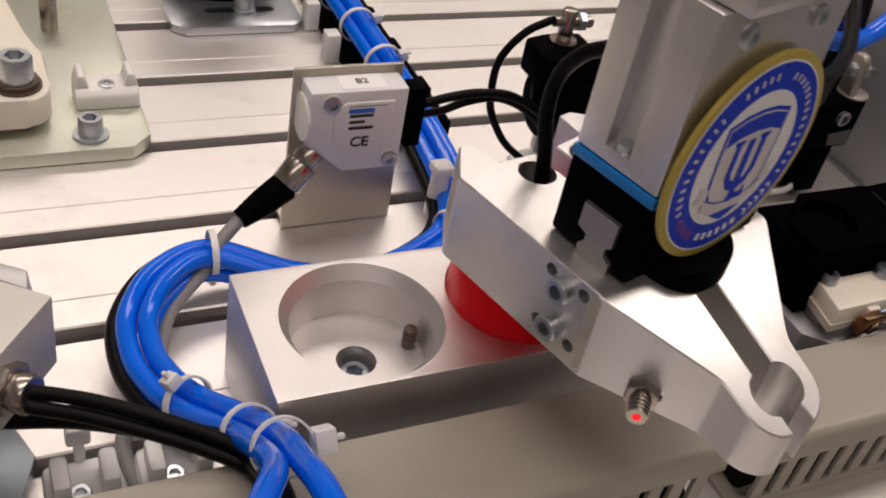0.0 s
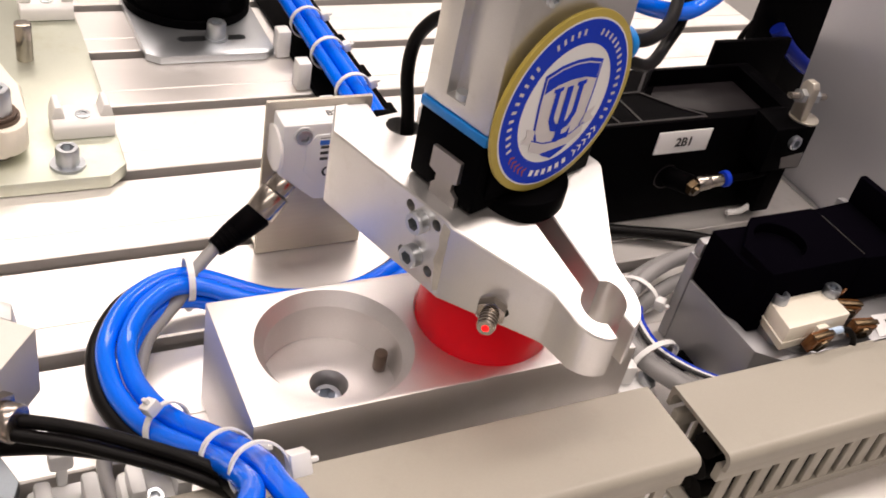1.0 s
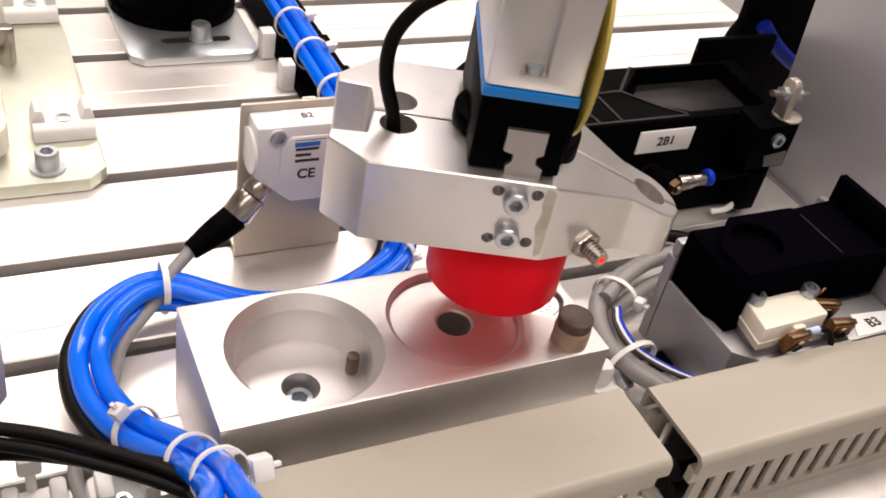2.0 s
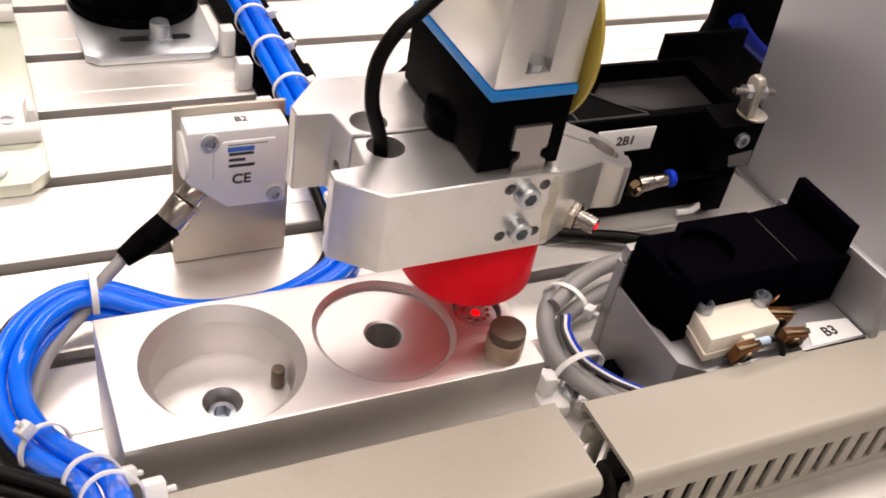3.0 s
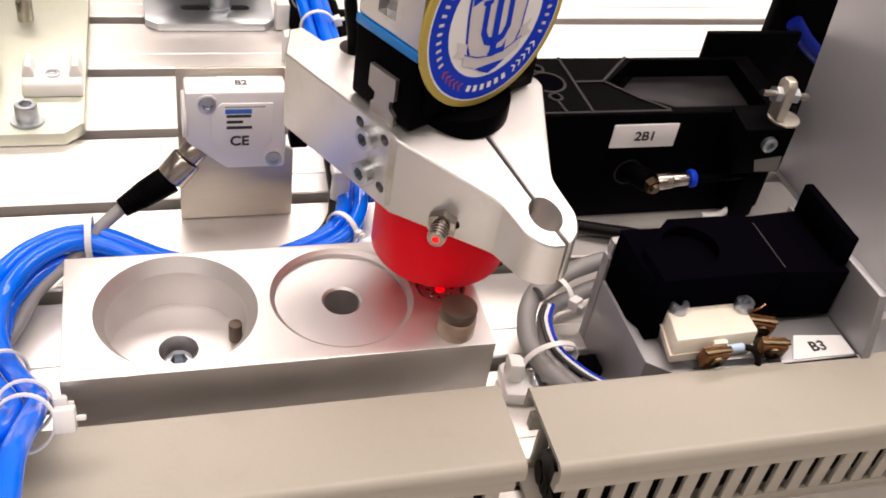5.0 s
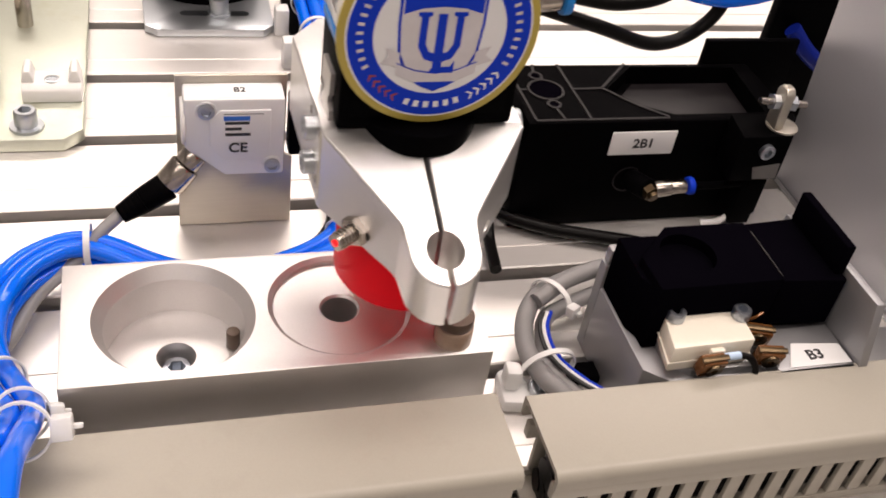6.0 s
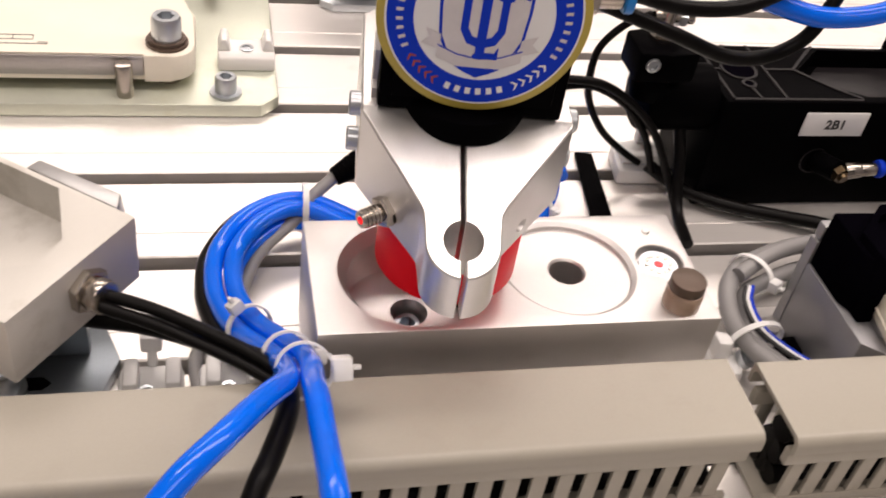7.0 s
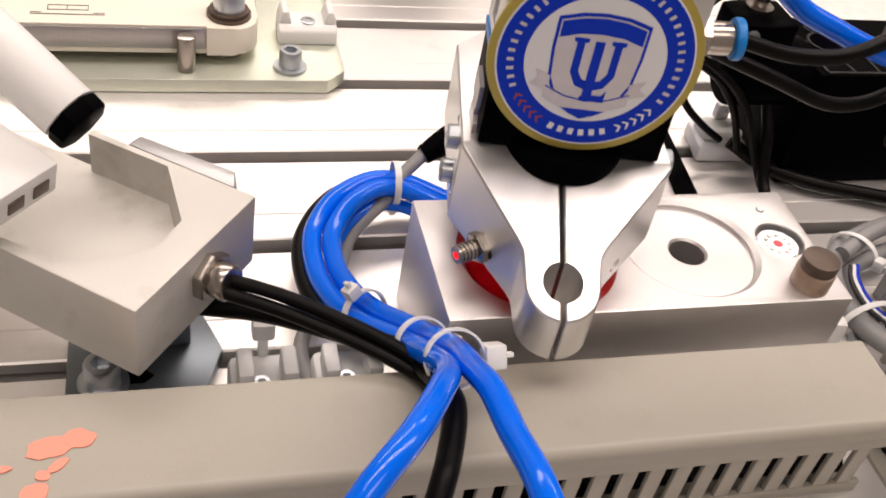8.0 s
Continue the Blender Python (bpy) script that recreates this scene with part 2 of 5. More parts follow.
def lettering(text, size, m, depth=0.00008):
    """Raised letters as a mesh, centred, in the plane of m."""
    cu = bpy.data.curves.new("letters", "FONT")
    cu.body, cu.size, cu.extrude, cu.align_x, cu.align_y = text, size, depth, "CENTER", "CENTER"
    cu.offset = size * 0.022
    ob = new("letters", cu)
    bpy.context.view_layer.update()
    me = bpy.data.meshes.new_from_object(ob.evaluated_get(bpy.context.evaluated_depsgraph_get()))
    bpy.data.objects.remove(ob)
    bpy.data.curves.remove(cu)
    me.transform(m)
    return me


def zip_tie(center, way, r, head_way, group="cable ties", squash=1.0, head=0.0029):
    """A nylon tie round a bundle that runs along way."""
    way = Vector(way).normalized()
    hw = Vector(head_way)
    hw = (hw - way * hw.dot(way)).normalized()
    m = Matrix((hw, way.cross(hw), way)).transposed().to_4x4()
    m.translation = Vector(center)
    r *= 0.95
    tie = thing("cable_tie", center, "translucent white nylon cable tie pulled round tubes", "cable tie", group)
    bm = start()
    seg = 30
    loops = []
    for rr, z in ((r, -0.0011), (r + 0.0006, -0.0011), (r + 0.0006, 0.0011), (r, 0.0011)):
        loops.append([bm.verts.new(m @ Vector((rr * math.cos(2 * math.pi * i / seg), squash * rr * math.sin(2 * math.pi * i / seg), z))) for i in range(seg)])
    for k in range(4):
        p, q = loops[k], loops[(k + 1) % 4]
        for i in range(seg):
            bm.faces.new((p[i], p[(i + 1) % seg], q[(i + 1) % seg], q[i]))
    part("band", bm, NYLON, tie)
    bm = start()
    box(bm, r, r + head * 1.3, -head * 0.75, head * 0.75, -head * 0.75, head * 0.75, 0.0005, m)
    box(bm, r + head * 1.2, r + head * 1.9, -0.0006, 0.0006, -0.001, 0.001, 0.0002, m)
    part("head", bm, NYLON, tie)
    return tie

# ---- room and base ----
def room():
    x0, x1, y0, y1, z0, z1 = -2.4, 3.2, -2.2, 2.6, -0.9, 1.8
    for name, b in (("wall_north", (x0, x1, y1, y1 + 0.1, z0, z1)), ("wall_south", (x0, x1, y0 - 0.1, y0, z0, z1)),
                    ("wall_east", (x1, x1 + 0.1, y0, y1, z0, z1)), ("wall_west", (x0 - 0.1, x0, y0, y1, z0, z1)),
                    ("floor", (x0, x1, y0, y1, z0 - 0.1, z0)), ("ceiling", (x0, x1, y0, y1, z1, z1 + 0.1))):
        solid(name, box(start(), *b, 0), WALL, "plain pale painted laboratory " + name.split("_")[0], name.split("_")[0], kind="structure")


room()
solid('bench', box(start(), -0.36, 0.44, -0.20, 0.47, -0.88, -0.0302, 0.002), WALL, 'plain grey bench under the slotted plate', 'bench', kind='structure')

PLATE_X0, PLATE_X1 = -0.34, 0.42
SLOTS = [-0.1705 + 0.0497 * k for k in range(0, 13)]


def profile_plate():
    plate = thing("profile_plate", (0, 0, -0.03), "silver anodised aluminium profile plate with long dark T-slots", "mounting plate", kind="structure")
    # slot bed coloured dark to carry the shade inside the slots
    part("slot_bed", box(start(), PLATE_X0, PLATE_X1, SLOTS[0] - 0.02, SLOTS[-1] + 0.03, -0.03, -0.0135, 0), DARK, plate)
    shared = None
    for k in range(len(SLOTS) - 1):
        if shared is None:
            # strip cross-section, from its front slot to the next one behind
            y0, y1 = 0.0030, 0.0497 - 0.0030
            sec = [(y0 + 0.004, -0.0134), (y0 + 0.004, -0.005), (y0, -0.0045), (y0, -0.0006), (y0 + 0.0006, 0.0), (0.0150, 0.0), (0.0153, -0.0004),
                   (0.0160, -0.0004), (0.0163, 0.0), (y1 - 0.0045, 0.0), (y1 - 0.0040, -0.0012), (y1, -0.0012), (y1, -0.0045), (y1 - 0.004, -0.005), (y1 - 0.004, -0.0134)]
            bm = start()
            a = [bm.verts.new((PLATE_X0, y, z)) for y, z in sec]
            b = [bm.verts.new((PLATE_X1, y, z)) for y, z in sec]
            n = len(sec)
            for i in range(n):
                bm.faces.new((a[i], a[(i + 1) % n], b[(i + 1) % n], b[i]))
            bm.faces.new(a)
            bm.faces.new(b[::-1])
            shared = mesh_of(bm, "profile_strip")
            shared.materials.append(PROFILE)
        ob = new("profile_strip", shared)
        ob.parent = plate
        ob.location = (0, SLOTS[k], 0.03)
        ORG[ob] = Vector((0, 0, 0))


profile_plate()


def side_panel():
    turn = Matrix(((0, 0, 1, 0), (1, 0, 0, 0), (0, 1, 0, 0), (0, 0, 0, 1)))
    p = solid("side_panel", prism(start(), [(-0.10, 0.0), (0.1322, 0.0), (0.1430, 0.135), (-0.10, 0.135)], 0.3115, 0.3155, 0.0006, turn), SIDE,
              "grey satin metal side panel standing on the plate", "panel", kind="structure")
    q = solid("support_foot", box(start(), 0.262, 0.3112, 0.010, 0.030, 0.0, 0.0025, 0.0003), ALU, "thin bare aluminium angle under the grey panel", "bracket")
    solid("edge_strip", box(start(), 0.3088, 0.3112, 0.034, 0.1320, 0.0002, 0.0012, 0.0003), ALU, "thin bright aluminium edge strip along the grey panel", "edge strip")
    return p, q


side_panel()


def wiring_duct(x0, x1, yb, y_front, marks):
    top = 0.0362
    duct = thing("wiring_duct", ((x0 + x1) / 2, (yb + y_front) / 2, 0), "grey plastic slotted wiring duct with a clip-on cover", "cable duct", "wiring ducts")
    # cover with rounded front and back lips
    sec = []
    r = 0.0035
    for cy, sgn, r in ((yb - 0.001, 1, 0.001), (y_front + 0.003, -1, 0.003)):
        arc = [(cy + sgn * r * math.sin(a), top - r + r * math.cos(a)) for a in [math.pi / 2 * i / 6 for i in range(7)]]
        sec += arc[::-1] if sgn > 0 else arc
    # go round the outside, then the inside
    out = [(yb, 0.0285)] + sec + [(y_front, 0.0300), (y_front + 0.0012, 0.0290)]
    inn = [(y_front + 0.0016, 0.0300), (y_front + 0.0016, top - r), (y_front + r, top - 0.0016), (yb - r, top - 0.0016), (yb - 0.0016, top - r), (yb - 0.0016, 0.0285)]
    loop = out + inn
    bm = start()
    a = [bm.verts.new((x0, y, z)) for y, z in loop]
    b = [bm.verts.new((x1, y, z)) for y, z in loop]
    for i in range(len(loop)):
        j = (i + 1) % len(loop)
        bm.faces.new((a[i], a[j], b[j], b[i]))
    bm.faces.new(a)
    bm.faces.new(b[::-1])
    part("cover", bm, PVC, duct)
    yw = y_front + 0.0035
    part("trough", box(start(), x0 + 0.001, x1 - 0.001, yw, yb - 0.0028, 0.0, 0.0016, 0.0002), PVC, duct)
    for yy in (yw, yb - 0.0046):
        part("side_wall", box(start(), x0 + 0.001, x1 - 0.001, yy, yy + 0.0018, 0.0016, 0.0045, 0.0002), PVC, duct)
        part("top_rail", box(start(), x0 + 0.001, x1 - 0.001, yy - 0.0012, yy + 0.0018, 0.0222, 0.0284, 0.0004), PVC, duct)
    pitch = 0.0080
    fin = mesh_of(box(start(), -0.0023, 0.0023, 0, 0.0018, 0.0046, 0.0221, 0.0004), "fin")
    fin.materials.append(PVC)
    n = int((x1 - x0 - 0.004) / pitch)
    for yy in (yw, yb - 0.0046):
        for i in range(n):
            ob = new("fin", fin)
            ob.parent = duct
            ob.location = Vector((x0 + 0.004 + pitch * (i + 0.5), yy, 0)) - ORG[duct]
    # unseen dark runs added so the duct's slots look shaded inside
    for i, (q, zz, r) in enumerate(((0.30, 0.0062, 0.0042), (0.55, 0.0066, 0.0046), (0.78, 0.0060, 0.0040), (0.40, 0.0145, 0.0044), (0.66, 0.0150, 0.0046), (0.52, 0.0232, 0.0044))):
        yy = y_front + 0.0066 + (yb - y_front - 0.0132) * q
        runs = [(x0 + 0.006 + (x1 - x0 - 0.012) * k / 10, yy + 0.0010 * math.sin(2.3 * k + i), zz) for k in range(11)]
        part("wire", hose(start(), runs, r, 10, 3), RUBBER, duct, "dark filler run added to shade the duct slots")
    for poly in marks:
        part("paint_mark", prism(start(), poly, top + 0.0001, top + 0.00030 + 0.00003 * marks.index(poly), 0), SALMON, duct, "salmon red paint smear")
    return duct


def blot(cx, cy, rx, ry, seed, n=18, ang=0.0):
    rnd = random.Random(seed)
    out = []
    for i in range(n):
        a = 2 * math.pi * i / n
        k = 1 + rnd.uniform(-0.11, 0.11)
        u, v = rx * k * math.cos(a), ry * k * math.sin(a)
        out.append((cx + u * math.cos(ang) - v * math.sin(ang), cy + u * math.sin(ang) + v * math.cos(ang)))
    return out


wiring_duct(-0.34, 0.1228, -0.0118, -0.0425, [blot(-0.0985, -0.0275, 0.0052, 0.0030, 1, ang=0.2), blot(-0.0925, -0.0255, 0.0036, 0.0026, 2),
                                    blot(-0.0965, -0.0325, 0.0026, 0.0012, 3, ang=0.7), blot(-0.0995, -0.0350, 0.0016, 0.0014, 4),
                                    blot(-0.1085, -0.0325, 0.0026, 0.0009, 5), blot(-0.1010, -0.0395, 0.0030, 0.0026, 6, ang=0.5)])
wiring_duct(0.1318, 0.3110, -0.0140, -0.0450, [])


# ---- holder block ----
TOP = 0.041
H1, H2, H3 = (0.0321, 0.0250), (0.0820, 0.0258), (0.1140, 0.0270)


def holder_block():
    thing_ = thing("holder_block", (0.0625, 0.025, 0), "milled aluminium holder block with two round workpiece recesses", "holder block")
    bm = box(start(), 0, 0.125, 0, 0.0505, 0, TOP, 0.00035)

    def well(c, rows):
        b = start()
        seg = 72
        loops = [[b.verts.new((c[0] + r * math.cos(2 * math.pi * i / seg), c[1] + r * math.sin(2 * math.pi * i / seg), z)) for i in range(seg)] for r, z in rows]
        for p, q in zip(loops, loops[1:]):
            for i in range(seg):
                b.faces.new((p[i], p[(i + 1) % seg], q[(i + 1) % seg], q[i]))
        b.faces.new(loops[0][::-1])
        b.faces.new(loops[-1])
        return b
    cuts = [
        well(H1, [(0.0042, 0.013), (0.0060, 0.0130), (0.0060, 0.0236), (0.0206, 0.0236), (0.0207, TOP - 0.0042), (0.0238, TOP), (0.0242, TOP + 0.0006), (0.0242, TOP + 0.01)]),
        well(H2, [(0.0056, 0.004), (0.0056, 0.0380), (0.0063, 0.0387), (0.0207, 0.0387), (0.0208, 0.0399), (0.0223, TOP), (0.0226, TOP + 0.0003), (0.0226, TOP + 0.01)]),
        well(H3, [(0.0078, 0.0365), (0.0078, TOP - 0.0004), (0.0081, TOP), (0.0081, TOP + 0.01)]),
        well((0.1140, 0.0415), [(0.0011, 0.0395), (0.0014, TOP), (0.0014, TOP + 0.01)]),
    ]
    part("body", cut(bm, cuts), BLOCK, thing_)
    part("screw", socket_screw(start(), (H1[0], H1[1], 0.0132), (0, 0, 1), 0.0047, 0.0058), STEEL, thing_, "zinc-plated cap screw in the recess")
    part("dowel_pin", rod(start(), (0.0495, 0.0275, 0.0237), (0.0495, 0.0275, 0.0305), 0.0021, w=0.0004), BRONZE, thing_, "short steel dowel pin")
    pin = part("stop_pin", rod(start(), (0.1135, 0.0070, TOP - 0.001), (0.1135, 0.0070, TOP + 0.0066), 0.0059, w=0.0007), AMBER, thing_, "amber brown plastic stop pin")
    part("pin_head", rod(start(), (0.1135, 0.0070, TOP + 0.0066), (0.1135, 0.0070, TOP + 0.0105), 0.0056, w=0.0005), BRONZE, pin, "dark bronze pin head")
    s = part("light_sensor", ring(start(), (H3[0], H3[1], 0.0366), (H3[0], H3[1], 0.0394), 0.0066, 0.0016), ZINC, thing_, "nickel sensor head with a red light spot")
    bm = start()
    for i in range(10):
        a = 2 * math.pi * i / 10
        rod(bm, (H3[0] + 0.0040 * math.cos(a), H3[1] + 0.0040 * math.sin(a), 0.0388), (H3[0] + 0.0040 * math.cos(a), H3[1] + 0.0040 * math.sin(a), 0.0397), 0.0008, seg=8)
    part("knurl", bm, CHROME, s)
    part("light_spot", rod(start(), (H3[0], H3[1], 0.0366), (H3[0], H3[1], 0.0394), 0.0014, seg=16), GLOW, s, "glowing red fibre end")
    part("dot", rod(start(), (0.1140, 0.0415, 0.0398), (0.1140, 0.0415, TOP + 0.0004), 0.0010, seg=12), WHITE, thing_)


holder_block()


# ---- colour sensor with bracket ----
def box_sensor():
    y0, y1 = 0.1050, 0.1165
    s = thing("photo_sensor", (0.0575, 0.110, 0.032), "white square photoelectric sensor with rating text on its face", "sensor")
    poly = [(0.0395, 0.0445), (0.0535, 0.0325), (0.0745, 0.0325), (0.0745, 0.0650), (0.0395, 0.0650)]
    flip = Matrix(((1, 0, 0, 0), (0, 0, 1, 0), (0, 1, 0, 0), (0, 0, 0, 1)))
    part("housing", prism(start(), poly, y0, y1, 0.0011, flip), HOUSING, s)
    part("side_lens", rod(start(), (0.0385, 0.1115, 0.0525), (0.0400, 0.1115, 0.0525), 0.0085, w=0.0006), WHITE, s)
    face = [(0.0482, 0.0460), (0.0530, 0.0400), (0.0655, 0.0400), (0.0695, 0.0440), (0.0695, 0.0608), (0.0520, 0.0608), (0.0482, 0.0570)]
    part("face_plate", prism(start(), face, y0 - 0.0007, y0 + 0.0005, 0.0003, flip), HOUSING, s)
    for x, z in ((0.0470, 0.0605), (0.0703, 0.0369)):
        bm = ring(start(), (x, y0 - 0.0004, z), (x, y0 + 0.001, z), 0.0037, 0.0030)
        sc = part("screw_seat", bm, HOUSING, s)
        part("screw", socket_screw(start(), (x, y0 - 0.0002, z), (0, -1, 0), 0.0029, 0.0012), STEEL, sc, "small zinc-plated screw")

    def bar(name, x0, x1, z0, z1, mat, label=""):
        part(name, box(start(), x0, x1, y0 - 0.0009, y0 - 0.0006, z0, z1, 0), mat, s, label)
    bar("brand_bar", 0.0530, 0.0622, 0.0568, 0.0586, INKBLUE, "blue printed brand bar")
    bar("rule", 0.0530, 0.0668, 0.0594, 0.0596, INK)
    for k, (a, b) in enumerate(((0.0535, 0.0620), (0.0535, 0.0592), (0.0535, 0.0624))):
        bar("text_bar", a, b, 0.0552 - 0.0024 * k, 0.0563 - 0.0024 * k, INK)
    me = lettering("CE", 0.0056, Matrix.Translation((0.0580, y0 - 0.0009, 0.0452)) @ Matrix.Rotation(radians(90), 4, "X"))
    part("marking", me, INK, s, "black conformity marking")
    me = lettering("B2", 0.0042, Matrix.Translation((0.0590, 0.1110, 0.0652)))
    part("label_sticker", box(start(), 0.0510, 0.0670, 0.1065, 0.1155, 0.0649, 0.06515, 0), PAPER, s)
    part("lettering", me, INK, s)
    # plug with nut and strain relief
    c = part("plug_nut", rod(rod(start(), (0.0435, 0.109, 0.0400), (0.0400, 0.1075, 0.0362), 0.0046, w=0.0004), (0.0398, 0.1074, 0.0360), (0.0335, 0.1050, 0.0292), 0.0056, w=0.0006), CHROME, s, "ribbed nickel plug nut")
    bm = start()
    a, b = Vector((0.0335, 0.1050, 0.0292)), Vector((0.0160, 0.0985, 0.0215))
    rod(bm, a, a.lerp(b, 0.55), 0.0054, 0.0048, w=0.0004)
    rod(bm, a.lerp(b, 0.55), b, 0.0047, 0.0034)
    for k in range(4):
        q = a.lerp(b, 0.62 + 0.1 * k)
        d = (b - a).normalized() * 0.0006
        ring(bm, q - d, q + d, 0.0046 - 0.0003 * k, 0.003)
    part("strain_relief", bm, BLACK, s, "black moulded plug with ribbed strain relief")
    # bracket
    br = thing("sensor_bracket", (0.0575, 0.117, 0), "brushed bare sheet steel sensor bracket on the plate", "bracket")
    part("back_plate", prism(start(), [(0.0372, 0.0003), (0.0798, 0.0003), (0.0794, 0.0318), (0.0765, 0.0330), (0.0765, 0.0675), (0.0372, 0.0675)], 0.1168, 0.1185, 0.0003, Matrix(((1, 0, 0, 0), (0, 0, 1, 0), (0, 1, 0, 0), (0, 0, 0, 1)))), PALE, br)
    part("foot", box(start(), 0.0380, 0.0790, 0.1186, 0.1330, 0.0003, 0.0022, 0.0004), PALE, br)
    # cable from the plug
    cab = [(0.0165, 0.0988, 0.0217), (0.0080, 0.0930, 0.0170), (0.0020, 0.0860, 0.0130), (-0.0120, 0.0730, 0.0080), (-0.0190, 0.0560, 0.0060),
           (-0.0270, 0.0430, 0.0050), (-0.0340, 0.0280, 0.0040), (-0.0330, 0.0130, 0.0040), (-0.0300, -0.0050, 0.0040)]
    solid("sensor_cable", hose(start(), cab, 0.0023), GREYC, "light grey round sensor cable lying on the plate", "cable", "cables")
    # connector behind, on the right
    k = thing("rear_plug", (0.080, 0.113, 0.045), "small black angled plug at the sensor's side", "plug")
    part("body", box(start(), 0.0768, 0.0835, 0.1085, 0.1165, 0.0380, 0.0620, 0.001), BLACK, k)
    part("lead", hose(start(), [(0.083, 0.1125, 0.0530), (0.095, 0.1110, 0.0565), (0.106, 0.1095, 0.0580), (0.118, 0.1085, 0.0560), (0.132, 0.1075, 0.0470), (0.143, 0.1065, 0.0350), (0.153, 0.1045, 0.0160), (0.158, 0.0990, 0.0040)], 0.0017), RUBBER, k)
    part("lead", hose(start(), [(0.083, 0.1125, 0.0490), (0.092, 0.1118, 0.0505), (0.102, 0.1112, 0.0540), (0.114, 0.1105, 0.0545), (0.128, 0.1100, 0.0470), (0.140, 0.1100, 0.0330), (0.148, 0.1090, 0.0150)], 0.0015), RUBBER, k)


box_sensor()


# ---- pneumatic tubes ----
def along(path, off):
    """A neighbouring tube: the path moved by off metres to its left in plan, and by off[1] up."""
    p = [Vector(q) for q in path]
    out = []
    for i, c in enumerate(p):
        d = (p[min(i + 1, len(p) - 1)] - p[max(i - 1, 0)])
        n = Vector((-d.y, d.x, 0)).normalized()
        out.append(c + n * off[0] + Vector((0, 0, off[1])))
    return out


LOOP = [(0.1080, 0.300, 0.016), (0.1075, 0.250, 0.016), (0.1070, 0.200, 0.016), (0.1060, 0.150, 0.014), (0.1035, 0.114, 0.011), (0.0975, 0.0980, 0.0085), (0.085, 0.0880, 0.0070),
        (0.062, 0.0805, 0.0058), (0.034, 0.0805, 0.0080), (0.0055, 0.0895, 0.0155), (-0.0120, 0.0820, 0.017), (-0.0230, 0.0660, 0.016), (-0.0250, 0.0480, 0.017),
        (-0.0222, 0.0320, 0.0200), (-0.0176, 0.0190, 0.0245), (-0.0130, 0.0070, 0.0315), (-0.0085, -0.0060, 0.0398), (-0.0076, -0.0215, 0.0517)]
END_L = [(-0.0118, -0.0345, 0.0615), (-0.0175, -0.0470, 0.0705), (-0.0270, -0.0620, 0.0765), (-0.0380, -0.0730, 0.0740), (-0.0520, -0.0860, 0.0600), (-0.064, -0.098, 0.030), (-0.070, -0.106, 0.0035)]
END_R = [(-0.0052, -0.0340, 0.0608), (-0.0055, -0.0460, 0.0680), (-0.0055, -0.0600, 0.0715), (-0.0055, -0.0790, 0.0770), (-0.005, -0.0980, 0.0720), (-0.003, -0.114, 0.045), (-0.001, -0.124, 0.0035)]


